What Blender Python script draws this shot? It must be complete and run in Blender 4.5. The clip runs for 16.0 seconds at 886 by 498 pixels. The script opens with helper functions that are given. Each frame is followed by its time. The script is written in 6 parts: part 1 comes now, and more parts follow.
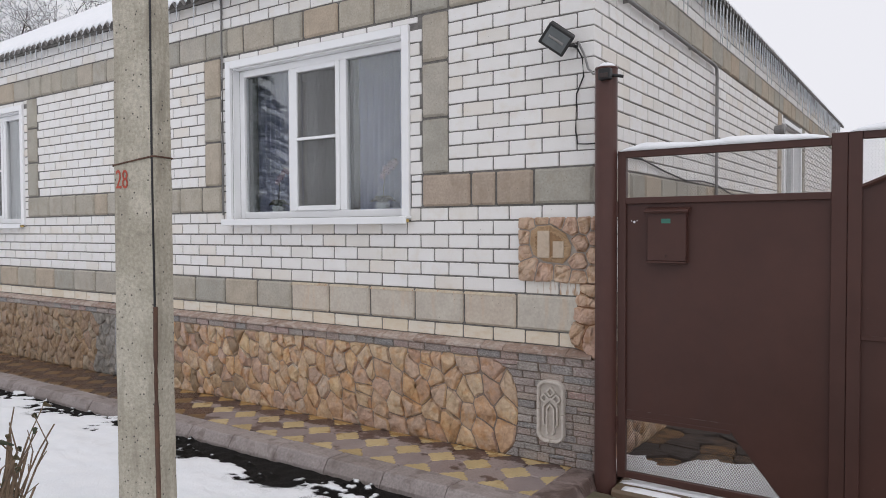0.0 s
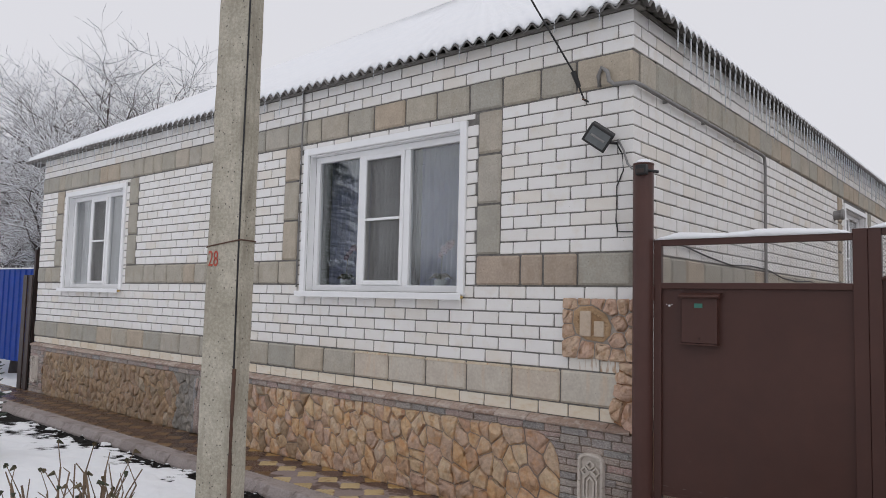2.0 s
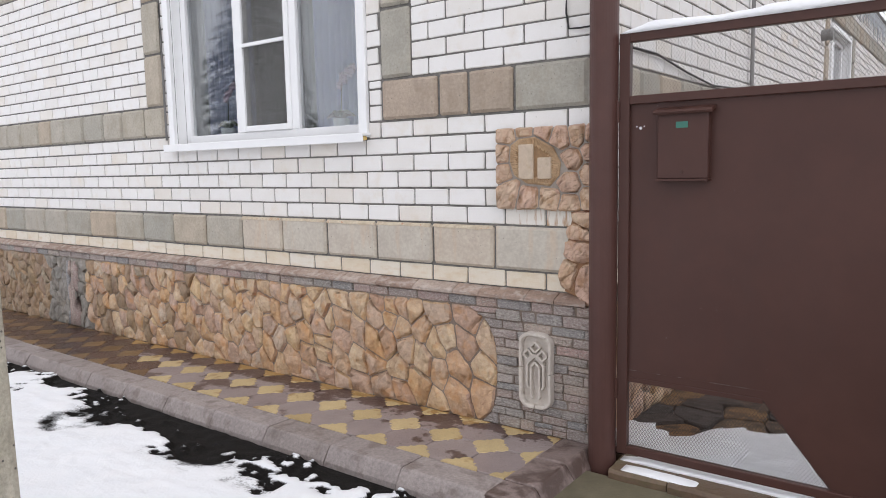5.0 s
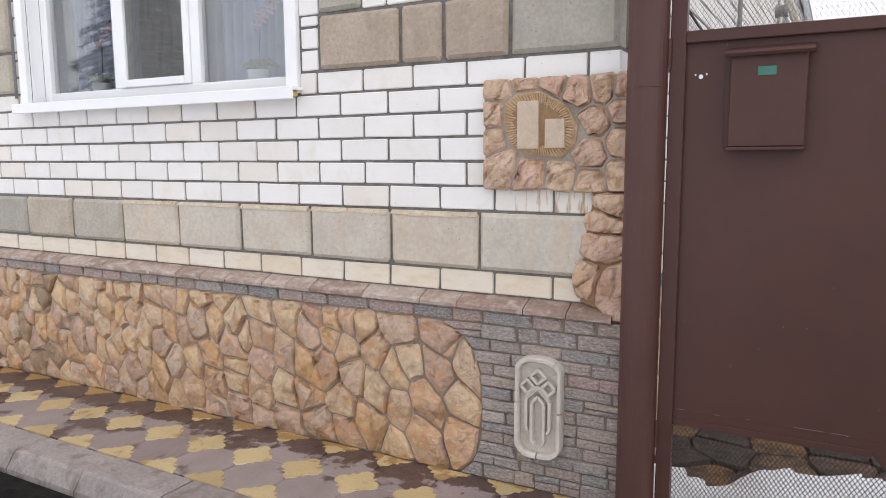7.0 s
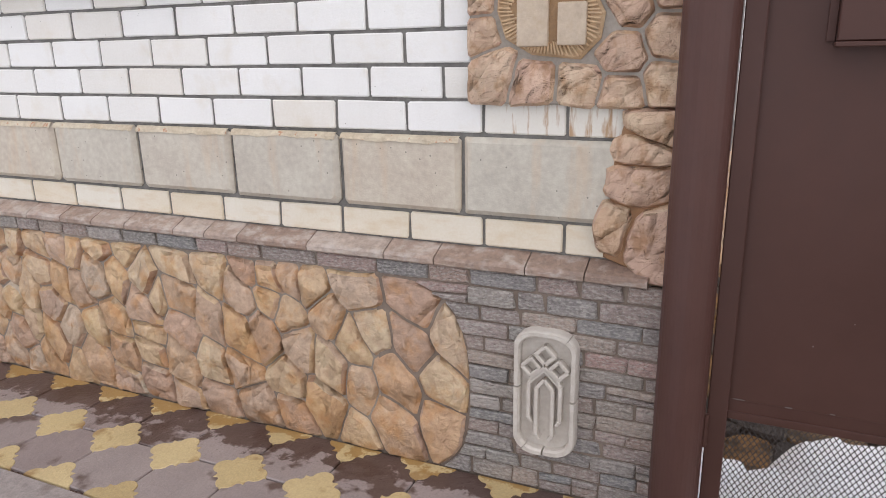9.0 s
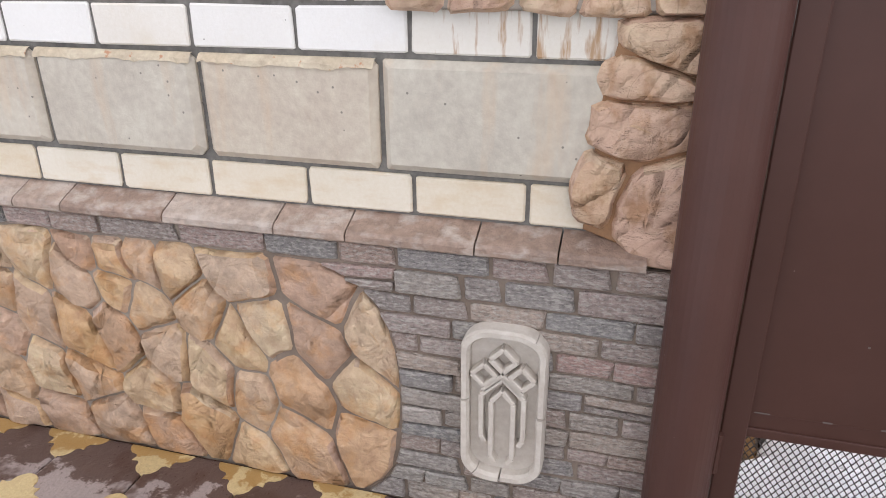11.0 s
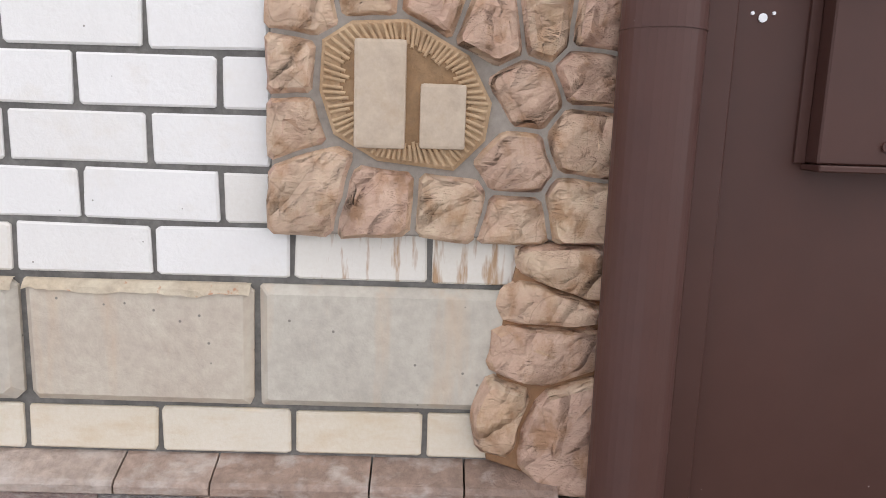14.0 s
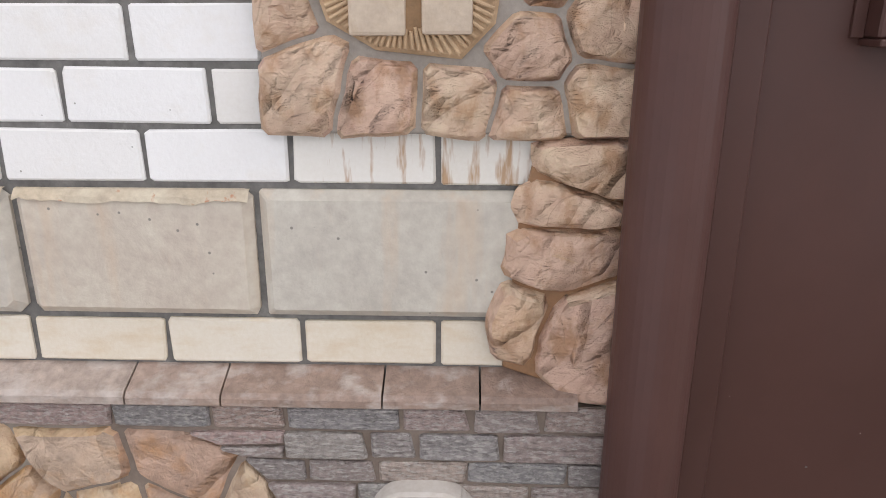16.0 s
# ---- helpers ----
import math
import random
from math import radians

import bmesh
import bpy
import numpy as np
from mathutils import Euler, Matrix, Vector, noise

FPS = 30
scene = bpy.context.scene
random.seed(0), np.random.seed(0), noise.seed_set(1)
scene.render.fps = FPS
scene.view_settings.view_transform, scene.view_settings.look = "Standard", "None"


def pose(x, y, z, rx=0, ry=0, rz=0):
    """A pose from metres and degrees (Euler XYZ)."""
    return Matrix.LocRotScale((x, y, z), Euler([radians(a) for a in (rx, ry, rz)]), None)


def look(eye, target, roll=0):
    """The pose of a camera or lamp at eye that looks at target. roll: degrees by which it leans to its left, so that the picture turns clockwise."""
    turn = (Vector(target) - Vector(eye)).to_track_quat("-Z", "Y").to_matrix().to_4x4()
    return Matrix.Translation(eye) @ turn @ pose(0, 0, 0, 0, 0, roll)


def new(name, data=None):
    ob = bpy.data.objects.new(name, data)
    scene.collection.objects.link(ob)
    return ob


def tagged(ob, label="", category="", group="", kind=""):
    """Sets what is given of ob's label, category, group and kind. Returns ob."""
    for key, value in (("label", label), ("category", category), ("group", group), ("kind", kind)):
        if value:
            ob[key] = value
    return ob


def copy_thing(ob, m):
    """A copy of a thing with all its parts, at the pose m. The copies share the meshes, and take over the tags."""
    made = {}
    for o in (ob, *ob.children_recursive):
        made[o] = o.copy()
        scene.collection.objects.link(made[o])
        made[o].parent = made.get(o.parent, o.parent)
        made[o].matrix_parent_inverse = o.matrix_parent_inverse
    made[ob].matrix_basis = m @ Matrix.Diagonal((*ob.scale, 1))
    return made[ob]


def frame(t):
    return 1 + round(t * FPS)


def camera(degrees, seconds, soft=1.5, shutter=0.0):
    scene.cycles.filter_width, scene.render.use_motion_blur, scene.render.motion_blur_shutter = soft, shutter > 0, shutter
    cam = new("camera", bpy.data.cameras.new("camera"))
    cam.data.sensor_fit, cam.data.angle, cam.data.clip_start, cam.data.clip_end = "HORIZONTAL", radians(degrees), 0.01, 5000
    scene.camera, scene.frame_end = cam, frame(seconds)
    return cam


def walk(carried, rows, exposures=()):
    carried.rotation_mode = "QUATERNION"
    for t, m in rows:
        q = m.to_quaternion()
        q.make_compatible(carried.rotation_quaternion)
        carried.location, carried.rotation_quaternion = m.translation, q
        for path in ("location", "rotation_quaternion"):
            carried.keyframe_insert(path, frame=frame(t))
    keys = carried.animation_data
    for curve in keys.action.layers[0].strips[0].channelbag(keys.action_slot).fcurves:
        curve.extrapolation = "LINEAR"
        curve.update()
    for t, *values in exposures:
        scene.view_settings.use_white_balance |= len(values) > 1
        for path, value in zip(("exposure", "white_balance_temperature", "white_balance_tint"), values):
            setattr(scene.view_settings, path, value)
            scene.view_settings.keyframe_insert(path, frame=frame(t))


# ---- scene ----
cam = camera(64.3, 16.0, soft=0.9)
KELVIN, TINT = 6370, 14
EXPOSURES = [(t, stops, KELVIN, TINT) for t, stops in ((0.0, -0.78), (1.0, -0.82), (2.0, -1.01), (3.0, -0.81), (4.0, -0.60), (6.5, -0.22), (8.0, -0.27), (10.0, -0.14), (12.5, 0.02), (14.5, -0.21), (16.0, -0.17))]
PATH = [
    (0, (1.742, -4.38, 1.657), (0.617, -2.727, 1.602), -0.2),
    (0.5, (1.85, -4.499, 1.661), (0.614, -2.927, 1.661), -0.6),
    (1, (1.941, -4.654, 1.678), (0.648, -3.128, 1.667), -0.1),
    (1.5, (2.018, -4.698, 1.702), (0.743, -3.16, 1.79), 0.2),
    (2, (2.116, -4.667, 1.699), (0.836, -3.137, 1.844), 1.4),
    (2.5, (2.154, -4.559, 1.672), (0.866, -3.029, 1.687), 0.9),
    (3, (2.038, -4.369, 1.654), (0.791, -2.806, 1.604), 0.3),
    (3.5, (1.867, -4.135, 1.641), (0.724, -2.499, 1.51), -1.6),
    (4, (1.774, -3.833, 1.613), (0.588, -2.235, 1.417), -1.7),
    (4.2, (1.738, -3.73, 1.603), (0.533, -2.151, 1.367), -1.9),
    (6.3, (0.953, -2.849, 1.423), (-0.134, -1.184, 1.205), 1.7),
    (6.5, (0.86, -2.788, 1.423), (-0.181, -1.098, 1.179), 1.1),
    (7, (0.648, -2.653, 1.436), (-0.296, -0.909, 1.175), -0.3),
    (7.5, (0.564, -2.451, 1.443), (-0.373, -0.698, 1.223), 0.6),
    (8, (0.485, -2.27, 1.456), (-0.516, -0.561, 1.175), 0.7),
    (8.5, (0.349, -2.11, 1.47), (-0.53, -0.356, 1.081), 0.6),
    (9, (0.211, -1.996, 1.466), (-0.577, -0.243, 0.915), -1.1),
    (9.5, (0.096, -1.838, 1.447), (-0.635, -0.095, 0.793), -1.6),
    (10, (0.025, -1.662, 1.44), (-0.662, 0.064, 0.697), -2.6),
    (10.2, (0.007, -1.607, 1.439), (-0.636, 0.137, 0.701), -2.1),
    (12.3, (-0.209, -1.238, 1.41), (-0.469, 0.522, 0.497), -0.1),
    (12.5, (-0.228, -1.235, 1.417), (-0.422, 0.567, 0.57), 0.1),
    (13, (-0.277, -1.26, 1.449), (-0.358, 0.626, 0.787), 0.7),
    (13.5, (-0.293, -1.285, 1.485), (-0.276, 0.659, 1.014), 1.3),
    (14, (-0.288, -1.293, 1.508), (-0.255, 0.676, 1.159), 1.9),
    (14.5, (-0.281, -1.28, 1.529), (-0.25, 0.705, 1.287), 1.4),
    (15, (-0.276, -1.248, 1.525), (-0.291, 0.717, 1.15), 1.3),
    (15.5, (-0.28, -1.223, 1.517), (-0.304, 0.71, 1.004), 1.1),
    (16, (-0.248, -1.2, 1.493), (-0.302, 0.697, 0.864), 0.1),
]
walk(cam, [(t, look(eye, target, roll)) for t, eye, target, roll in PATH], EXPOSURES)

# ---- world and light: overcast winter day ----
world = bpy.data.worlds.new("overcast")
world.use_nodes = True
scene.world = world
_nt = world.node_tree
_sky = _nt.nodes.new("ShaderNodeTexSky")
_sky.sky_type = "NISHITA"
_sky.sun_disc = False
_sky.sun_elevation, _sky.sun_rotation = radians(48), radians(110)
_sky.air_density, _sky.dust_density, _sky.ozone_density = 1.0, 6.0, 1.0
_hsv = _nt.nodes.new("ShaderNodeHueSaturation")
_hsv.inputs["Saturation"].default_value = 0.12
_grade = _nt.nodes.new("ShaderNodeMixRGB")
_grade.inputs["Fac"].default_value = 0.88
_grade.inputs["Color2"].default_value = (11.25, 11.4, 11.65, 1)
_nt.links.new(_sky.outputs[0], _hsv.inputs["Color"])
_nt.links.new(_hsv.outputs[0], _grade.inputs["Color1"])
_nt.links.new(_grade.outputs[0], _nt.nodes["Background"].inputs["Color"])
_nt.nodes["Background"].inputs["Strength"].default_value = 0.140
_sun = new("sun", bpy.data.lights.new("sun", "SUN"))
_sun.data.energy, _sun.data.angle, _sun.data.color = 0.60, radians(30), (1.0, 0.97, 0.93)
_sun.matrix_world = look((5.4, -2.0, 6.4), (0, 0, 0))


# ---- materials ----
def nodes_of(name, rough=0.8, metal=0.0):
    m = bpy.data.materials.new(name)
    m.use_nodes = True
    nt = m.node_tree
    b = nt.nodes["Principled BSDF"]
    b.inputs["Roughness"].default_value = rough
    b.inputs["Metallic"].default_value = metal
    return m, nt, b


def ramp(nt, fac, stops, interp="LINEAR"):
    r = nt.nodes.new("ShaderNodeValToRGB")
    r.color_ramp.interpolation = interp
    els = r.color_ramp.elements
    while len(els) < len(stops):
        els.new(0.5)
    for e, (p, c) in zip(els, stops):
        e.position, e.color = p, (*c, 1)
    nt.links.new(fac, r.inputs["Fac"])
    return r.outputs["Color"]


def tex(nt, kind, scale, detail=4.0, rough=0.55, stretch=None, distort=0.0, lean=0.0):
    t = nt.nodes.new({"noise": "ShaderNodeTexNoise", "voronoi": "ShaderNodeTexVoronoi", "wave": "ShaderNodeTexWave"}[kind])
    t.inputs["Scale"].default_value = scale
    if kind == "noise":
        t.inputs["Detail"].default_value, t.inputs["Roughness"].default_value = detail, rough
        t.inputs["Distortion"].default_value = distort
    geo = nt.nodes.new("ShaderNodeNewGeometry")
    vec = geo.outputs["Position"]
    if stretch:
        mp = nt.nodes.new("ShaderNodeMapping")
        if lean:
            # turned about y first, then stretched
            mp.vector_type = "TEXTURE"
            mp.inputs["Rotation"].default_value = (0, radians(lean), 0)
            stretch = tuple(1 / v for v in stretch)
        mp.inputs["Scale"].default_value = stretch
        nt.links.new(vec, mp.inputs["Vector"])
        vec = mp.outputs["Vector"]
    nt.links.new(vec, t.inputs["Vector"])
    return t.outputs["Distance"] if kind == "voronoi" else t.outputs["Fac"]


def mix(nt, fac, a, b, mode="MIX"):
    m = nt.nodes.new("ShaderNodeMixRGB")
    m.blend_type = mode
    for sock, v in (("Fac", fac), ("Color1", a), ("Color2", b)):
        if isinstance(v, (int, float)):
            m.inputs[sock].default_value = v
        elif isinstance(v, tuple):
            m.inputs[sock].default_value = (*v, 1)
        else:
            nt.links.new(v, m.inputs[sock])
    return m.outputs["Color"]


def maths(nt, op, a, b=0.0):
    m = nt.nodes.new("ShaderNodeMath")
    m.operation = op
    for i, v in enumerate((a, b)):
        if isinstance(v, (int, float)):
            m.inputs[i].default_value = v
        else:
            nt.links.new(v, m.inputs[i])
    return m.outputs[0]


def piece_random(nt):
    """A number for each piece, whether it is an object or an island of a joined mesh."""
    oi = nt.nodes.new("ShaderNodeObjectInfo")
    ge = nt.nodes.new("ShaderNodeNewGeometry")
    return maths(nt, "FRACT", maths(nt, "ADD", oi.outputs["Random"], ge.outputs["Random Per Island"]))


def bump(nt, b, height, strength, dist=0.01, prev=None):
    n = nt.nodes.new("ShaderNodeBump")
    n.inputs["Strength"].default_value, n.inputs["Distance"].default_value = strength, dist
    nt.links.new(height, n.inputs["Height"])
    if prev is not None:
        nt.links.new(prev, n.inputs["Normal"])
    nt.links.new(n.outputs[0], b.inputs["Normal"])
    return n.outputs[0]


def surface(name, stops, rough=0.8, grain=(60, 0.25), stain=None, relief=None, pieces=False, metal=0.0, spots=None, coarse=6.0, creases=None, gloss=0.5, chisel=(), runoff=None):
    """Colours from piece to piece or by slow noise, a grain, a stain and a relief of two scales."""
    m, nt, b = nodes_of(name, rough, metal)
    b.inputs["Specular IOR Level"].default_value = gloss
    slow = tex(nt, "noise", coarse, 3)
    base = ramp(nt, piece_random(nt) if pieces else slow, stops)
    if pieces:
        base = mix(nt, 0.30, base, ramp(nt, slow, [(0.3, (0.35, 0.35, 0.35)), (0.7, (0.65, 0.65, 0.65))]), "OVERLAY")
    g = tex(nt, "noise", grain[0], 6, 0.65)
    base = mix(nt, grain[1], base, ramp(nt, g, [(0.25, (0.2, 0.2, 0.2)), (0.75, (0.8, 0.8, 0.8))]), "OVERLAY")
    if stain:
        scale, lo, hi, col, amount, stretch = stain
        s = ramp(nt, tex(nt, "noise", scale, 4, 0.6, stretch), [(lo, (0, 0, 0)), (hi, (amount, amount, amount))])
        base = mix(nt, s, base, col)
    if spots:
        scale, size, col = spots
        v = ramp(nt, tex(nt, "voronoi", scale), [(size * 0.6, (1, 1, 1)), (size, (0, 0, 0))])
        base = mix(nt, v, base, col)
    if runoff:
        # water dripped from the ledge wets the paving by the wall, with a ragged edge
        edge, col = runoff
        sep = nt.nodes.new("ShaderNodeSeparateXYZ")
        nt.links.new(nt.nodes.new("ShaderNodeNewGeometry").outputs["Position"], sep.inputs[0])
        ragged = maths(nt, "MULTIPLY", maths(nt, "SUBTRACT", tex(nt, "noise", 13, 5, 0.65), 0.5), 0.42)
        wet = maths(nt, "ADD", maths(nt, "SUBTRACT", maths(nt, "ADD", sep.outputs["Y"], maths(nt, "MULTIPLY", sep.outputs["X"], -0.035)), edge), ragged)
        base = mix(nt, ramp(nt, wet, [(0.0, (0, 0, 0)), (0.02, (0.9, 0.9, 0.9))]), base, col)
    cuts = []
    for scale, strength, dist, line, dirt in creases or ():
        n = tex(nt, "noise", scale, 1.0, 0.4, None, 0.25)
        fold = maths(nt, "ABSOLUTE", maths(nt, "SUBTRACT", n, 0.5))
        cuts.append((maths(nt, "MINIMUM", fold, 0.16), strength, dist))
        base = mix(nt, ramp(nt, fold, [(0.0, (dirt, dirt, dirt)), (line, (0, 0, 0))]), base, (0.16, 0.075, 0.035))
    nt.links.new(base, b.inputs["Base Color"])
    rr = ramp(nt, g, [(0.2, (rough - 0.1,) * 3), (0.8, (min(1, rough + 0.1),) * 3)])
    nt.links.new(rr, b.inputs["Roughness"])
    prev = None
    for height, strength, dist in cuts:
        prev = bump(nt, b, height, strength, dist, prev)
    for scale, strength, dist, lean in chisel:
        # leaning ridges and hollows left by the trowel
        n = tex(nt, "noise", scale, 1.5, 0.45, (1.0, 1.0, 0.5), 0.3, lean)
        prev = bump(nt, b, maths(nt, "ABSOLUTE", maths(nt, "SUBTRACT", n, 0.5)), strength, dist, prev)
    for scale, strength, dist, stretch in relief or [(80, 0.3, 0.002, None)]:
        prev = bump(nt, b, tex(nt, "noise", scale, 5, 0.6, stretch, 0.6), strength, dist, prev)
    return m


M_BRICK = surface("white_silicate_brick", [(0.0, (0.765, 0.735, 0.69)), (0.12, (0.80, 0.78, 0.755)), (0.3, (0.825, 0.81, 0.79)), (0.85, (0.83, 0.815, 0.80)), (0.93, (0.80, 0.765, 0.715)), (1.0, (0.765, 0.72, 0.66))],
                  0.85, (120, 0.20), (7, 0.54, 0.76, (0.68, 0.59, 0.46), 0.38, None), [(160, 0.35, 0.002, None), (26, 0.4, 0.005, None)], True, spots=(19, 0.045, (0.33, 0.31, 0.28)))
M_BRICK_LOW = surface("splashed_brick", [(0.0, (0.74, 0.67, 0.56)), (0.5, (0.77, 0.72, 0.63)), (1.0, (0.72, 0.63, 0.50))],
                      0.85, (120, 0.18), (9, 0.5, 0.72, (0.62, 0.46, 0.28), 0.5, (1, 1, 3)), [(160, 0.35, 0.002, None)], True)
M_BRICK_DRIP = surface("rust_streaked_brick", [(0.0, (0.74, 0.70, 0.63)), (1.0, (0.79, 0.76, 0.71))],
                       0.85, (120, 0.16), (24, 0.53, 0.64, (0.42, 0.24, 0.11), 0.85, (1.6, 1.6, 0.26)), [(160, 0.35, 0.002, None)], True)
M_MORTAR = surface("dark_mortar", [(0.3, (0.13, 0.123, 0.115)), (0.7, (0.23, 0.22, 0.205))], 0.95, (90, 0.4), None, [(120, 0.6, 0.003, None)], coarse=20)
M_BLOCK = surface("concrete_block", [(0.0, (0.40, 0.375, 0.315)), (0.2, (0.37, 0.355, 0.31)), (0.45, (0.44, 0.40, 0.33)), (0.65, (0.42, 0.395, 0.345)), (0.85, (0.45, 0.39, 0.31)), (1.0, (0.45, 0.37, 0.285))],
                  0.88, (55, 0.30), (6, 0.50, 0.72, (0.33, 0.285, 0.215), 0.5, (1.4, 1.4, 0.9)), [(90, 0.4, 0.003, None), (14, 0.45, 0.010, None)], True, spots=(34, 0.11, (0.20, 0.19, 0.17)))
M_BLOCK_TAN = surface("pinkish_tan_concrete_block", [(0.0, (0.385, 0.315, 0.25)), (0.5, (0.43, 0.35, 0.28)), (1.0, (0.42, 0.36, 0.30))],
                      0.88, (55, 0.32), (7, 0.50, 0.70, (0.31, 0.24, 0.175), 0.55, (1.2, 1.2, 0.9)), [(90, 0.4, 0.003, None), (14, 0.5, 0.010, None)], True, spots=(34, 0.11, (0.20, 0.18, 0.15)))
M_BLOCK_LOW = surface("pale_concrete_block", [(0.0, (0.525, 0.485, 0.42)), (0.35, (0.565, 0.51, 0.435)), (0.75, (0.565, 0.495, 0.41)), (1.0, (0.575, 0.485, 0.395))],
                      0.88, (48, 0.24), (5.5, 0.54, 0.74, (0.60, 0.42, 0.27), 0.50, (2.6, 2.6, 0.4)), [(90, 0.4, 0.003, None), (12, 0.4, 0.010, None)], True, spots=(26, 0.085, (0.24, 0.22, 0.19)))
M_STONE = surface("ochre_stamped_stone", [(0.0, (0.56, 0.365, 0.205)), (0.15, (0.61, 0.47, 0.32)), (0.3, (0.46, 0.305, 0.23)), (0.45, (0.62, 0.45, 0.265)), (0.6, (0.51, 0.36, 0.28)), (0.75, (0.60, 0.385, 0.21)), (0.9, (0.45, 0.285, 0.20)), (1.0, (0.58, 0.485, 0.37))],
                  0.50, (30, 0.50), (12, 0.49, 0.67, (0.53, 0.26, 0.09), 0.60, None), [(18, 0.8, 0.022, None), (60, 0.6, 0.008, None), (170, 0.5, 0.003, None)], True, chisel=((6, 1.0, 0.15, 28), (15, 0.7, 0.030, 38)))
M_STONE_DULL = surface("dirty_stamped_stone", [(0.0, (0.36, 0.24, 0.14)), (0.3, (0.31, 0.21, 0.145)), (0.5, (0.40, 0.285, 0.17)), (0.75, (0.34, 0.225, 0.135)), (1.0, (0.35, 0.28, 0.20))],
                       0.52, (30, 0.50), (9, 0.48, 0.66, (0.25, 0.185, 0.12), 0.6, None), [(18, 0.8, 0.022, None), (60, 0.6, 0.008, None)], True, chisel=((6, 1.0, 0.15, 28), (15, 0.7, 0.030, 38)))
M_STONE_GREY = surface("grey_stamped_stone", [(0.0, (0.24, 0.225, 0.20)), (0.5, (0.32, 0.285, 0.24)), (1.0, (0.28, 0.26, 0.235))],
                       0.52, (30, 0.50), (9, 0.48, 0.66, (0.16, 0.145, 0.125), 0.6, None), [(18, 0.8, 0.022, None), (60, 0.6, 0.008, None)], True, chisel=((6, 1.0, 0.15, 28), (15, 0.7, 0.030, 38)))
M_STRIP_JOINT = surface("orange_stone_joint", [(0.3, (0.22, 0.11, 0.05)), (0.7, (0.32, 0.18, 0.095))], 0.75, (60, 0.35), None, [(60, 0.5, 0.004, None)])
M_CRUST = surface("ochre_lime_crust", [(0.3, (0.49, 0.40, 0.29)), (0.7, (0.57, 0.50, 0.39))], 0.9, (50, 0.4), (30, 0.62, 0.68, (0.45, 0.19, 0.10), 0.8, None), [(60, 0.4, 0.003, None)], coarse=9)
M_STONE_JOINT = surface("stone_joint_plaster", [(0.3, (0.24, 0.195, 0.16)), (0.7, (0.35, 0.30, 0.255))], 0.8, (60, 0.35), None, [(60, 0.5, 0.004, None)])
M_CORNER_STONE = surface("tan_carved_stone", [(0.0, (0.60, 0.40, 0.27)), (0.3, (0.65, 0.47, 0.33)), (0.6, (0.58, 0.38, 0.29)), (1.0, (0.65, 0.48, 0.34))],
                         0.60, (34, 0.3), (24, 0.50, 0.66, (0.37, 0.185, 0.075), 0.62, (1.0, 1.0, 0.6)), [(24, 0.7, 0.014, (1.0, 1.0, 1.8)), (70, 0.6, 0.007, (0.6, 1.0, 1.6)), (160, 0.5, 0.003, None)], True, creases=((8, 0.4, 0.04, 0.008, 0.30),), chisel=((7, 1.0, 0.17, 40), (18, 0.9, 0.045, 40)))
M_CARTOUCHE = surface("combed_ochre_plaster", [(0.3, (0.44, 0.29, 0.165)), (0.7, (0.54, 0.385, 0.24))], 0.75, (60, 0.4), None, [(60, 0.6, 0.006, None)], coarse=14)
M_FIELD = surface("ochre_ground_plaster", [(0.3, (0.25, 0.145, 0.07)), (0.7, (0.34, 0.215, 0.115))], 0.75, (60, 0.4), None, [(50, 0.7, 0.006, None)], coarse=14)
M_RELIEF = surface("pale_relief_plaster", [(0.3, (0.49, 0.385, 0.285)), (0.7, (0.57, 0.47, 0.37))], 0.75, (50, 0.3), (14, 0.55, 0.75, (0.40, 0.27, 0.15), 0.5, None), [(60, 0.4, 0.004, None)], coarse=14)
M_GREY_JOINT = surface("grey_plaster_joint", [(0.3, (0.29, 0.255, 0.22)), (0.7, (0.37, 0.33, 0.29))], 0.85, (80, 0.3), None, [(90, 0.4, 0.003, None)])
M_SLATE = surface("stamped_slate_brick", [(0.0, (0.27, 0.262, 0.26)), (0.2, (0.43, 0.32, 0.275)), (0.4, (0.28, 0.28, 0.285)), (0.55, (0.45, 0.36, 0.305)), (0.7, (0.34, 0.315, 0.295)), (0.85, (0.45, 0.31, 0.28)), (1.0, (0.44, 0.41, 0.38))],
                  0.58, (90, 0.65), (85, 0.50, 0.60, (0.60, 0.565, 0.53), 0.55, (0.7, 1, 1.8)), [(60, 1.0, 0.014, (0.45, 1, 1.9)), (150, 0.8, 0.006, (0.6, 1, 1.5))], True)
M_SLATE_JOINT = surface("slate_joint", [(0.3, (0.19, 0.145, 0.115)), (0.7, (0.27, 0.215, 0.175))], 0.85, (60, 0.3), None, [(90, 0.4, 0.003, None)])
M_LEDGE = surface("brown_ledge_plaster", [(0.0, (0.29, 0.20, 0.155)), (0.3, (0.37, 0.28, 0.23)), (0.6, (0.26, 0.175, 0.135)), (0.8, (0.42, 0.34, 0.29)), (1.0, (0.33, 0.225, 0.18))],
                  0.5, (46, 0.55), (17, 0.48, 0.66, (0.55, 0.485, 0.44), 0.75, (0.8, 1, 1.6)), [(34, 0.7, 0.010, None), (150, 0.4, 0.003, None)], True)
